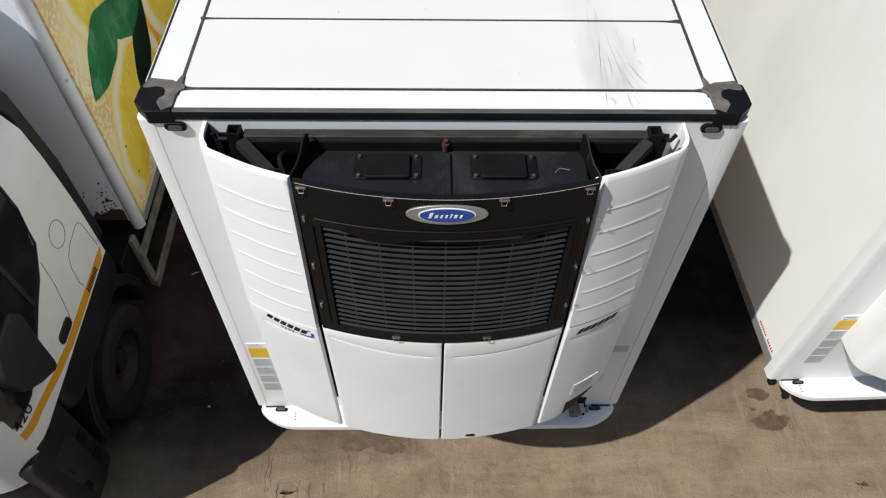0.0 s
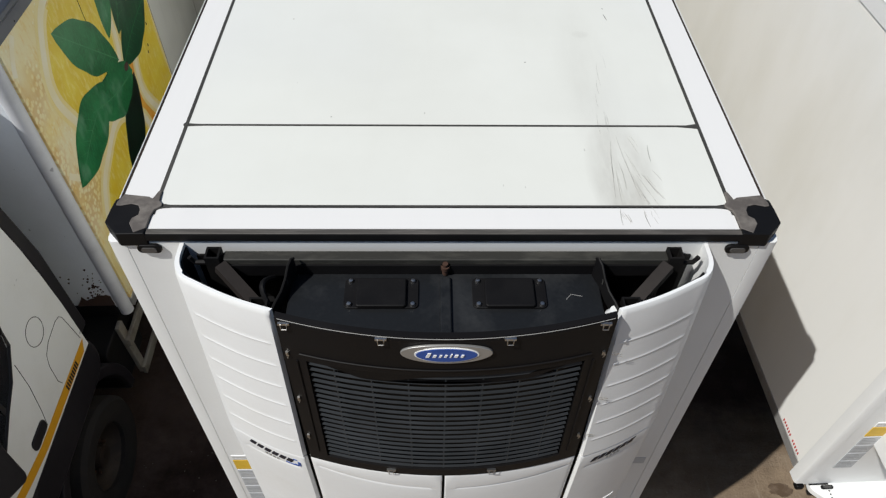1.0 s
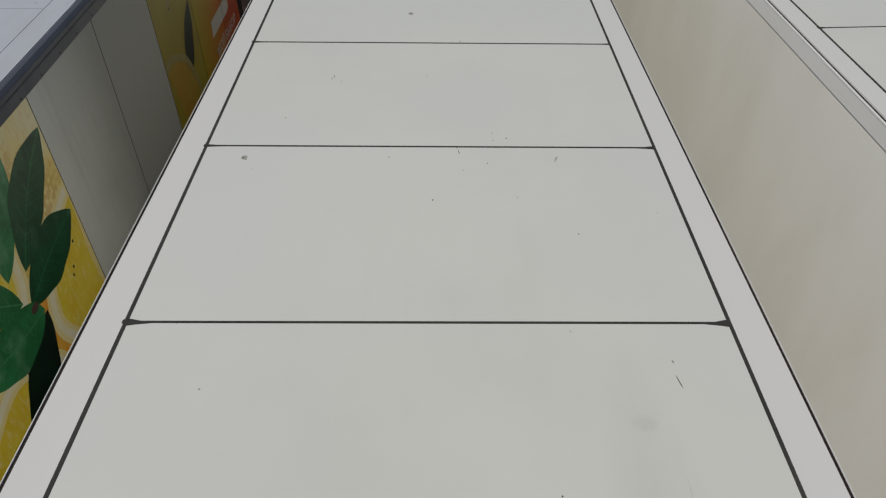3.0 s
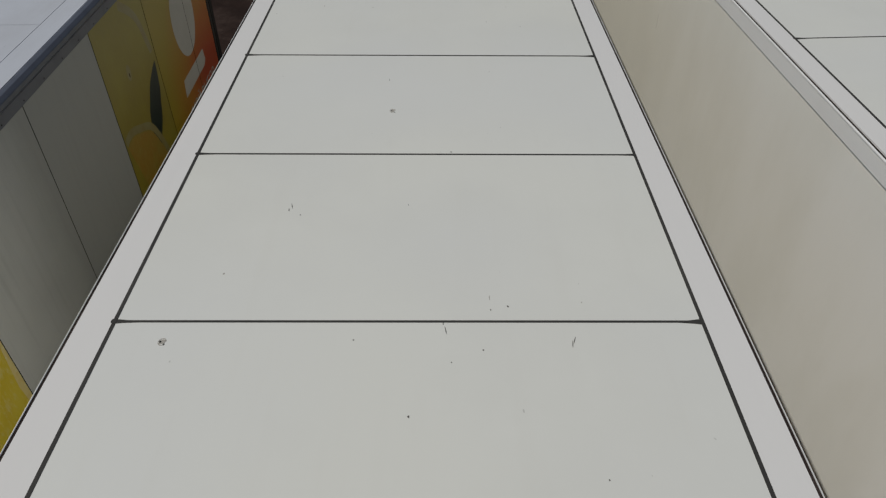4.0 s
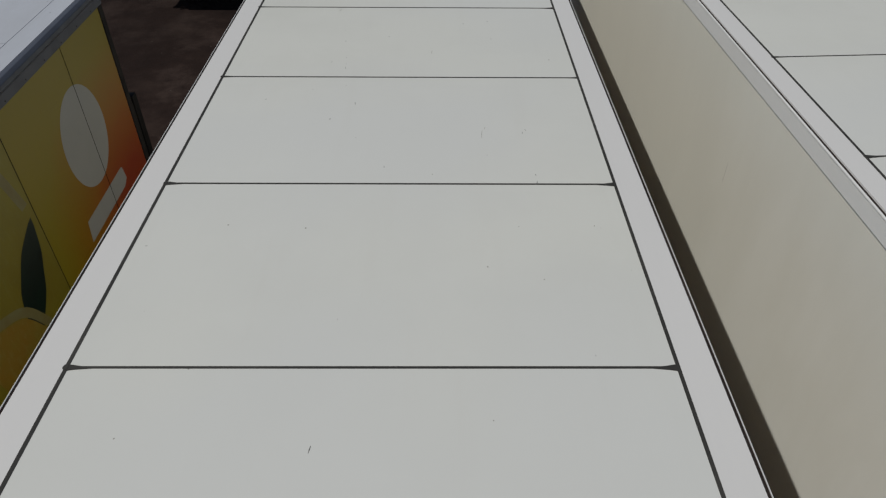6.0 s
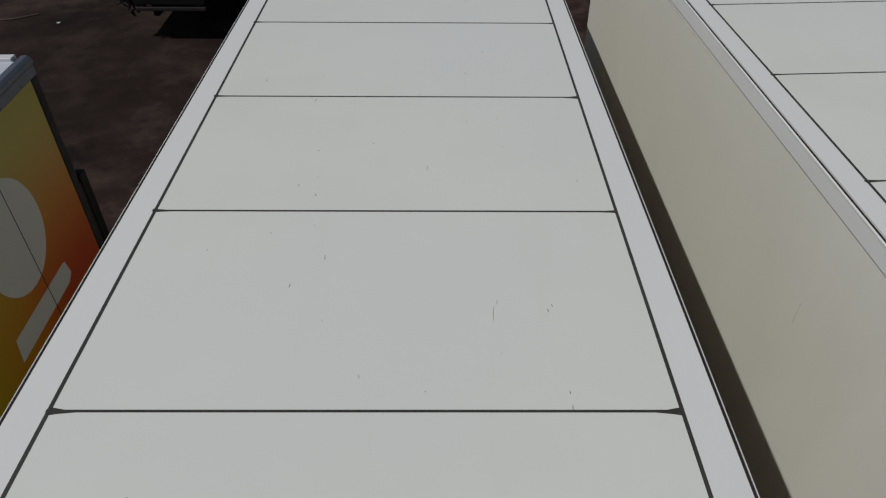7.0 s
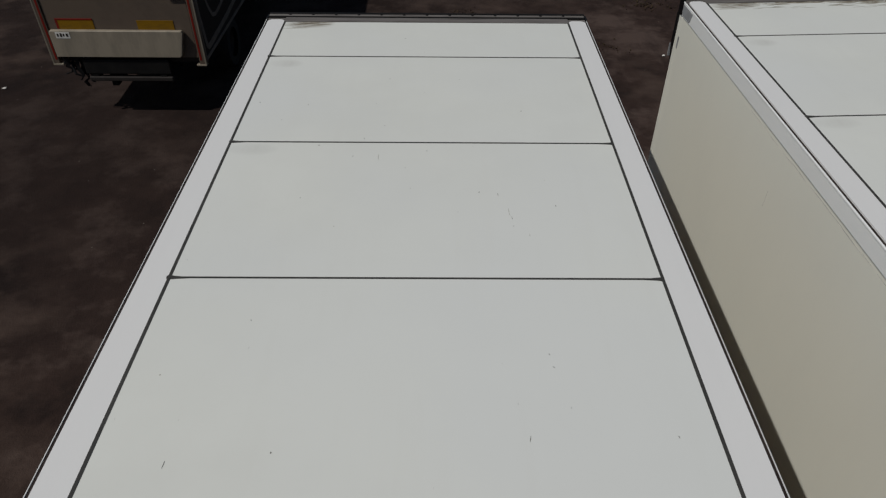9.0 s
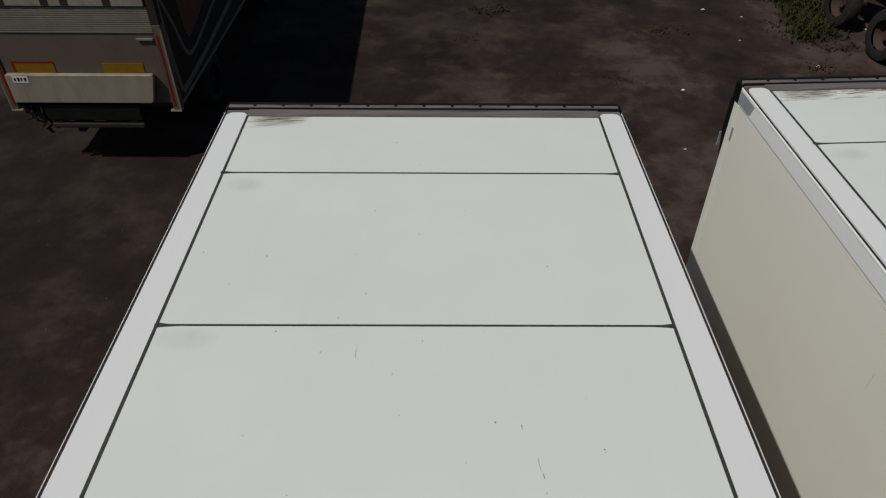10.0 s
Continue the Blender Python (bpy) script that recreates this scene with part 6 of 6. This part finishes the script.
        mir = part("mirror", Shape().prism([(-0.38, 2.02), (-0.26, 1.9), (-0.1, 1.79), (-0.065, 1.83), (-0.05, 2.1), (-0.02, 2.36), (-0.1, 2.48), (-0.3, 2.46), (-0.42, 2.26)], side * (CW - 0.02), side * (CW + 0.11), lambda a, b, d: (d, a + 0.02, b)), TRUCKBLACK, t, "large black wing mirror", bevel=0.03)
        part("mirror_arm", Shape().tube([(side * (cab_x(2.6) - 0.03), -0.15, 2.55), (side * (CW + 0.05), -0.15, 2.44)], 0.018, 8), BLACK, mir)
        n = 8
        strip = Shape().shell(span(0.45, 1.5, n), [1.28, 1.32, 1.6, 1.93, 1.96], lambda a, z, side=side: (side * (CW - CORNER + (CORNER + 0.014) * math.cos(a)), -0.72 + CORNER - (CORNER + 0.014) * math.sin(a), z), lambda a, z, side=side: (side * (CW - CORNER + (CORNER - 0.01) * math.cos(a)), -0.72 + CORNER - (CORNER - 0.01) * math.sin(a), z))
        part("corner_deflector", strip, CABWHITE, t, "white cab corner deflector", even=True)
    part("bumper", loft([(z, plan(1.5, -0.3, g)) for z, g in ((0.42, -0.03), (0.46, 0.0), (1.2, 0.02), (1.26, 0.0), (1.27, -0.03))]), TRUCKBLACK, t, "black front bumper")
    part("grille_panel", Shape().box(-0.8, 0.8, -0.735, -0.6, 1.28, 1.95), TRUCKBLACK, t, bevel=0.03)
    part("windscreen", Shape().prism([(front_at(z) - 0.006, z) for z in span(2.02, 2.92, 6)] + [(front_at(z) + 0.02, z) for z in span(2.92, 2.02, 6)], -0.88, 0.88, lambda a, b, d: (d, a, b)), GLASS, t)
    # unseen; added to cast the slanting shadow that lies on the bulkhead
    unit = part("cooling_unit", Shape().prism(rounded(-0.89, 0.89, 2.89, 3.64, 0.05), 1.235, V0 + 0.01, lambda a, b, d: (a, d, b)), CABWHITE, t, "unseen cooling unit added above the cab to shade the bulkhead", bevel=0.03)
    part("unit_grille", Shape().box(-0.55, 0.55, 1.225, 1.235, 3.24, 3.56), BLACK, unit)
    return t


build_truck(pose(-2.61 - 1.27, 0, 0, 0, 0, 1.72))


# ---- lorry further back ----
def build_lorry(m):
    t = thing("delivery_lorry", "dirty grey box lorry with a folded tail lift", "lorry", "", m)
    W, H, L = 1.24, 3.86, 7.4
    part("box_body", Shape().box(-W + 0.02, W - 0.02, 0.06, L, 1.3, H - 0.02), DARKSIDE, t, "dark printed box body")
    part("roof", Shape().box(-W, W, 0.0, L, H - 0.02, H + 0.03), LORRYGREY, t, bevel=0.02)
    part("rear_lower_panel", Shape().box(-W + 0.12, W - 0.12, 0.0, 0.06, 1.4, 2.44), LORRYGREY, t, "dirty brown-grey lower rear panel")
    for i in range(12):
        z = 2.444 + 0.03 * i
        part("shutter_slat", Shape().prism([(0.0, z), (-0.012, z + 0.004), (-0.012, z + 0.022), (0.0, z + 0.028), (0.05, z + 0.028), (0.05, z)], -W + 0.12, W - 0.12, lambda a, b, d: (d, a, b)), SHUTTER, t, "dirty shutter slat")
    part("door_handle", Shape().box(0.87, 1.1, -0.03, -0.002, 2.345, 2.375), SHUTTER, t, "dull grey handle", bevel=0.005)
    part("shutter_box", Shape().box(-W + 0.1, W - 0.14, -0.03, 0.06, 2.815, H - 0.05), LIFTGREY, t, "pale shutter housing", bevel=0.01)
    for x in (-0.78, -0.2, 0.06, 0.62):
        part("housing_bar", Shape().box(x - 0.05, x + 0.05, -0.034, -0.03, 2.83, 2.96), DARKSIDE, t)
    for side in (-1, 1):
        post = part("rear_post", Shape().box(*sorted((side * (W - 0.11), side * W)), -0.02, 0.1, 1.29, 2.56), LORRYGREY, t, "rear corner post with red marking", bevel=0.008)
        part("pale_edge", Shape().box(*sorted((side * (W - 0.022), side * (W + 0.002))), -0.024, -0.02, 1.3, 2.5), SHUTTER, post, smooth=0)
        part("red_marking", Shape().box(*sorted((side * (W - 0.09), side * (W - 0.06))), -0.024, -0.02, 1.36, 2.42), REDPAINT, post, smooth=0)
        part("upper_post", Shape().box(*sorted((side * (W - 0.11), side * W)), -0.02, 0.1, 2.562, H - 0.03), DARKSIDE, t, bevel=0.008)
        part("post_foot", Shape().box(*sorted((side * (W - 0.16), side * W)), -0.03, 0.06, 1.268, 1.29), LIFTGREY, post)
        part("amber_plate", Shape().box(side * 0.625 - 0.055 - 0.285, side * 0.625 - 0.055 + 0.285, -0.008, 0.0, 1.84, 2.005), REFLECT, t, "amber reflective warning plate", smooth=0)
        if side < 0:
            part("red_edge", Shape().box(-0.98, -0.4, -0.0105, 0.0, 2.0055, 2.03).box(-0.979, -0.945, -0.0105, -0.0085, 1.87, 2.005), REDPAINT, t, smooth=0)
        part("chassis_rail", Shape().box(*sorted((side * 0.35, side * 0.45)), 0.1, L, 0.85, 1.3), DARKFRAME, t)
        for v in (1.9, 6.4):
            w = part("wheel", Shape().lathe([(0.0, 0.0), (0.1, -0.02), (0.24, 0.02), (0.28, 0.08), (0.28, -0.15)], (side * 1.0, v, 0.46 + rise(18.5 + v))), RIM, t)
            part("tyre", Shape().lathe([(0.27, -0.14), (0.42, -0.14), (0.46, -0.08), (0.46, 0.08), (0.42, 0.14), (0.27, 0.14)], (side * 1.02, v, 0.46 + rise(18.5 + v))), RUBBER, w)
        x = side * (W - 0.018)
        def band(path, w):
            pts = [Vector(p) for p in path]
            a, b = [], []
            for k, p in enumerate(pts):
                d = (pts[min(k + 1, len(pts) - 1)] - pts[max(k - 1, 0)]).normalized()
                a.append(tuple(p + Vector((-d.y, d.x)) * w))
                b.append(tuple(p - Vector((-d.y, d.x)) * w))
            return a + b[::-1]
        outer = [(0.12, 3.42), (0.13, 2.74), (0.17, 2.0), (0.25, 1.5), (0.32, 1.45), (0.5, 1.45), (1.6, 1.5), (3.3, 1.66), (6.0, 1.95)]
        inner = [(0.14, 3.1), (0.26, 2.78), (0.5, 2.37), (0.68, 1.96), (0.82, 1.79), (0.98, 1.75), (1.3, 1.775), (2.4, 1.98), (4.5, 2.4)]
        field = [(0.6, 3.2), (0.82, 2.57), (0.88, 2.1), (0.98, 1.98), (1.15, 1.98), (1.7, 2.1), (2.8, 2.45), (2.9, 3.2)]
        for out, d, mt in ((band(outer, 0.05), 0.003, PALEBAND), (band(inner, 0.035), 0.003, PALEBAND), (field, 0.003, MAROON)):
            part("side_print", Shape().prism(out, x, x + side * d, lambda p, q, d: (d, p, q)), mt, t, smooth=0)
        part("side_edge", Shape().box(*sorted((x, x + side * 0.006)), 0.1, L, 1.3, 1.36), PALEBAND, t)
    lift = part("tail_lift", Shape().prism([(-1.1, 1.43), (0.86, 1.43), (0.9, 1.46), (0.99, 1.83), (0.97, 1.865), (-1.08, 1.865), (-1.1, 1.84)], -0.09, -0.011, lambda a, b, d: (a, d, b)), LIFTGREY, t, "scuffed pale tail lift platform", bevel=0.012)
    st = part("sticker", Shape().box(-1.0, -0.78, -0.094, -0.09, 1.745, 1.845), LITTER, lift, "white sticker", smooth=0)
    for i, (w, z0, z1) in enumerate(((0.024, 1.775, 1.82), (0.03, 1.772, 1.828), (0.02, 1.78, 1.823), (0.032, 1.774, 1.825))):
        part("text_bar", Shape().box(-0.978 + 0.047 * i, -0.978 + 0.047 * i + w, -0.097, -0.094, z0, z1), DARKSIDE, st, smooth=0)
    part("lift_gear", Shape().box(-0.75, 0.65, -0.05, 0.5, 1.12, 1.37), DARKFRAME, t, bevel=0.02)
    part("underrun_bar", Shape().box(-0.72, 0.65, -0.06, 0.04, 1.0, 1.08), GRIME, t, bevel=0.02)
    for x in (-0.6, 0.5):
        part("bar_bracket", Shape().box(x - 0.05, x + 0.05, -0.04, 0.1, 1.0, 1.2), DARKFRAME, t)
    rng = random.Random(17)
    for x0, y0, drop in ((-1.02, 0.0, 0.2), (-0.94, 0.04, 0.14), (-0.84, -0.02, 0.3), (-0.78, 0.02, 0.42), (-0.71, 0.05, 0.36), (-0.66, -0.01, 0.22)):
        # torn rubber flaps that hang below the tail
        n = 7
        left, right = [], []
        for i in range(n + 1):
            z, w, sway = 1.4 - (drop + 0.1) * i / n, 0.045 * (1 - 0.5 * i / n) * rng.uniform(0.5, 1.4), rng.gauss(0, 0.018) * i / 3
            left.append((x0 + sway - w, z))
            right.append((x0 + sway + w, z + rng.uniform(-0.012, 0.012)))
        part("rubber_flap", Shape().prism(left + right[::-1], y0 - 0.006, y0 + 0.006, lambda a, b, d: (a, d, b)), BLACK, t, "torn black rubber flap", smooth=0)
    part("hose", Shape().tube([(-0.98, 0.05, 1.3), (-0.93, -0.03, 1.12), (-0.84, 0.0, 1.06), (-0.78, 0.04, 1.16), (-0.74, 0.12, 1.3)], 0.02, 8), BLACK, t, "black hanging hose")
    part("cab_body", Shape().prism([(L + 0.1, 1.0), (L + 1.9, 1.0), (L + 1.9, 2.0), (L + 1.6, 3.0), (L + 0.1, 3.1)], -1.15, 1.15, lambda a, b, d: (d, a, b)), CABWHITE, t, bevel=0.08)
    return t


build_lorry(pose(-4.91, 18.48, 0, 0, 0, 0))


# ---- derelict running gear among weeds ----
def build_bogie(m):
    t = thing("derelict_bogie", "rusty derelict trailer bogie standing among weeds", "bogie", "", m)
    for v in (0.0, 1.62):
        part("axle", Shape().tube([(0.1, v, 0.5), (1.9, v, 0.5)], 0.08), RUST, t)
        for x in (0.0, 2.0):
            w = part("wheel", Shape().lathe([(0.0, -0.02), (0.09, -0.04), (0.1, 0.05), (0.22, 0.06), (0.27, -0.04), (0.29, -0.08), (0.29, 0.12)], (x, v, 0.5)), RUST, t, "rusty steel wheel")
            part("tyre", Shape().lathe([(0.28, -0.13), (0.4, -0.15), (0.47, -0.12), (0.5, -0.06), (0.5, 0.06), (0.47, 0.12), (0.4, 0.15), (0.28, 0.13)], (x, v, 0.5), sides=32), RUBBER, w, "old black tyre")
    for x in (0.5, 1.5):
        part("chassis_rail", Shape().box(x - 0.06, x + 0.06, -0.7, 3.6, 0.7, 0.98), DARKFRAME, t)
        part("spring", Shape().tube([(x, -0.5, 0.7), (x, 0.0, 0.56), (x, 0.8, 0.72), (x, 1.62, 0.56), (x, 2.1, 0.7)], 0.05, 4), RUST, t)
    part("deck", Shape().box(0.25, 2.4, -0.5, 4.0, 0.98, 1.12), DARKFRAME, t, bevel=0.02)
    part("side_board", Shape().box(0.22, 0.27, 0.3, 4.0, 1.12, 1.5), CABWHITE, t, "white side board", bevel=0.01)
    return t


build_bogie(pose(8.76, 22.2, rise(22.6) - 0.02, 1.25, 0, 5))


def build_weeds(dry):
    """Tufts of blades: a green patch beside the bogie, or brown low tufts scattered over the dirt."""
    rng = random.Random(7 + dry)
    s = Shape()
    spots = [(7.95 + 0.08 * k + rng.gauss(0, 0.26), 23.3 + 0.33 * k + rng.gauss(0, 0.2), rng.uniform(0.08, 0.26)) for k in range(7) for _ in range(14)] if not dry else []
    for cx, cy, sx, n, h in ((1.3, 24.5, 0.25, 10, 0.1), (0.65, 23.0, 0.15, 4, 0.05), (4.75, 23.45, 0.3, 9, 0.06), (3.5, 21.3, 0.2, 4, 0.04), (7.65, 21.8, 0.18, 6, 0.08), (8.1, 22.7, 0.2, 8, 0.1), (7.4, 23.9, 0.15, 4, 0.06)) if dry else ():
        spots += [(cx + rng.gauss(0, sx), cy + rng.gauss(0, sx * 0.5), h * rng.uniform(0.5, 1.1)) for _ in range(n)]
    for x, y, h in spots:
        for _ in range(14 if dry else 26):
            a, r = rng.uniform(0, math.tau), abs(rng.gauss(0, 0.16))
            bx, by = x + r * math.cos(a), y + r * math.sin(a)
            lean = rng.uniform(0.3, 1.2) * h
            d = rng.uniform(0, math.tau)
            w = rng.uniform(0.006, 0.018)
            px, py = -math.sin(d) * w, math.cos(d) * w
            hh = h * rng.uniform(0.3, 1.1)
            tx, ty = bx + lean * math.cos(d), by + lean * math.sin(d)
            mx, my = bx + lean * 0.35 * math.cos(d), by + lean * 0.35 * math.sin(d)
            g = rise(by) - 0.02
            s.add([(bx - px, by - py, g - 0.03), (bx + px, by + py, g - 0.03), (mx + px * 1.3, my + py * 1.3, g + hh * 0.6), (mx - px * 1.3, my - py * 1.3, g + hh * 0.6), (tx, ty, g + hh)], [(0, 1, 2, 3), (3, 2, 4)])
    me = bpy.data.meshes.new("weeds")
    me.from_pydata(s.v, [], s.f)
    me.materials.append(DRYWEED if dry else GRASS)
    tagged(new("dry_weeds" if dry else "weeds", me), "low brown dried weeds on the dirt" if dry else "low dusty green weeds beside the derelict bogie", "weeds", kind="stuff")


build_weeds(0)
build_weeds(1)


def build_pebbles():
    rng = random.Random(11)
    s = Shape()
    for _ in range(850):
        x, y = rng.uniform(-9, 10), rng.uniform(14, 29)
        if rng.random() < 0.62:
            x, y = rng.uniform(-3.5, 4.5), rng.uniform(-1.2, 1.0)
        r = rng.uniform(0.004, 0.012) if y > 5 else rng.uniform(0.003, 0.008)
        z = rise(y) - (0.0 if y < 12 else 0.012)
        p = [(r, 0, 0), (0, r * 1.2, 0), (-r, 0, 0), (0, -r * 0.9, 0), (0, 0, r * 0.8), (0, 0, -r)]
        s.add([(x + a, y + b, z + c) for a, b, c in p], [(0, 1, 4), (1, 2, 4), (2, 3, 4), (3, 0, 4), (1, 0, 5), (2, 1, 5), (3, 2, 5), (0, 3, 5)])
    tagged(part("pebbles", s, PEBBLE, smooth=0), "scattered small stones and grit", "pebbles", kind="stuff")


build_pebbles()


def build_litter(x, y, z, k, seed):
    rng = random.Random(seed)
    s = Shape().grid(span(-1, 1, 5), span(-1, 1, 4), lambda a, b: (a * k + rng.uniform(-0.2, 0.2) * k, b * k * 0.6 + rng.uniform(-0.2, 0.2) * k, abs(rng.gauss(0, 0.35)) * k + 0.004))
    ob = part("paper_scrap", s, LITTER)
    ob.location = (x, y, z)
    mod = ob.modifiers.new("thick", "SOLIDIFY")
    mod.thickness = 0.003
    return tagged(ob, "crumpled pale scrap of litter on the dirt", "litter", "litter on the dirt")


def build_tufts():
    """Two dry tufts growing out of the concrete and a length of cord lying on the dirt."""
    rng = random.Random(9)
    for x, y in ((3.7, -0.26), (-1.29, -0.3)):
        s = Shape()
        for _ in range(16):
            a, r, h = rng.uniform(0, math.tau), abs(rng.gauss(0, 0.012)), rng.uniform(0.015, 0.05)
            bx, by = r * math.cos(a), r * math.sin(a)
            px, py = -math.sin(a) * 0.004, math.cos(a) * 0.004
            s.add([(bx - px, by - py, 0.0), (bx + px, by + py, 0.0), (bx * 2 + px + 0.03 * math.cos(a), by * 2 + py, h), (bx * 2 - px + 0.03 * math.cos(a), by * 2 - py, h)], [(0, 1, 2, 3)])
        ob = part("dry_tuft", s, DRYWEED)
        ob.location = (x, y, 0)
        tagged(ob, "small dry brown weed in a concrete crack", "weed", "weeds in the concrete")
    cord = part("cord", Shape().tube([(-9.15 + 0.15 * i, 19.5 + 0.03 * i + 0.05 * max(0, i - 2) ** 1.3, rise(19.6) + 0.004) for i in range(6)], 0.012, 8), PEBBLE)
    tagged(cord, "pale length of cord lying on the dirt", "cord")


build_tufts()
straw = part("straw", Shape().tube([(-2.572, 1.99, 0.006), (-2.54, 2.012, 0.012), (-2.505, 2.028, 0.005)], 0.004, 6), LITTER)
tagged(straw, "thin pale straw lying on the dirt", "straw")
build_litter(-2.1, 0.5, 0.001, 0.012, 41)
for i, (x, y, k) in enumerate(((4.57, 20.89, 0.035), (6.01, 24.64, 0.04), (7.44, 21.84, 0.035), (-7.76, 19.39, 0.035), (6.76, 24.24, 0.025), (6.32, 23.02, 0.025), (9.2, 23.6, 0.05), (4.08, 18.93, 0.02))):
    build_litter(x, y, rise(y) - 0.01, k, i)


def build_stain(x, y, rx, ry, seed):
    rng = random.Random(seed)
    n = 72
    out = []
    for i in range(n):
        a = i * math.tau / n
        p = Vector((math.cos(a), math.sin(a), seed * 1.7))
        r = 1 + 0.5 * noise.noise(p * 1.4) + 0.2 * noise.noise(p * 3.0) + 0.12 * noise.noise(p * 8.0) + rng.uniform(-0.05, 0.05)
        out.append((x + rx * r * math.cos(a), y + ry * r * math.sin(a)))
    part("stain", Shape().prism(out, 0.0004, 0.0012 + 0.0006 * seed, lambda a, b, d: (a, b, d)), WET, GROUND_OB, "dark damp oil stain", smooth=0)


for i, (x, y, rx, ry) in enumerate(((3.1, 0.34, 0.15, 0.085), (3.02, 0.6, 0.11, 0.06), (2.95, 0.45, 0.025, 0.015), (-0.69, 0.17, 0.26, 0.09), (-0.42, 0.1, 0.12, 0.05))):
    build_stain(x, y, rx, ry, i + 1)


def build_cracks():
    """Fine dark cracks in the concrete before the noses, running mostly away from the trailers."""
    rng = random.Random(31)
    lines = [(-1.5, 0.22, 0.5, 0.005), (-1.46, 0.02, 0.3, 0.004), (-0.78, 0.1, 0.28, 0.003), (-0.72, 0.12, 0.3, 0.0025), (-1.38, -0.2, 0.2, 0.006), (-1.2, -0.18, 0.16, 0.004), (-1.1, -0.17, 0.18, 0.003), (-0.98, -0.2, 0.12, 0.003)]
    lines += [(rng.uniform(-1.6, 3.6), rng.uniform(-0.4, 0.1), rng.uniform(0.05, 0.16), rng.uniform(0.0015, 0.003)) for _ in range(22)]
    for x, y, ln, w in lines:
        n = 9
        mid = [(x + rng.gauss(0, 0.008) + 0.05 * ln * i / n, y - ln * i / n) for i in range(n + 1)]
        edge = [w * rng.uniform(0.35, 1.0) * min(1.0, 0.25 + 2.0 * i / n, 0.25 + 2.0 * (n - i) / n) for i in range(n + 1)]
        out = [(a - k, b) for (a, b), k in zip(mid, edge)] + [(a + k, b) for (a, b), k in reversed(list(zip(mid, edge)))]
        part("crack", Shape().prism(out, 0.0004, 0.0016, lambda a, b, d: (a, b, d)), CRACK, GROUND_OB, "thin dark crack in the concrete", smooth=0)


build_cracks()
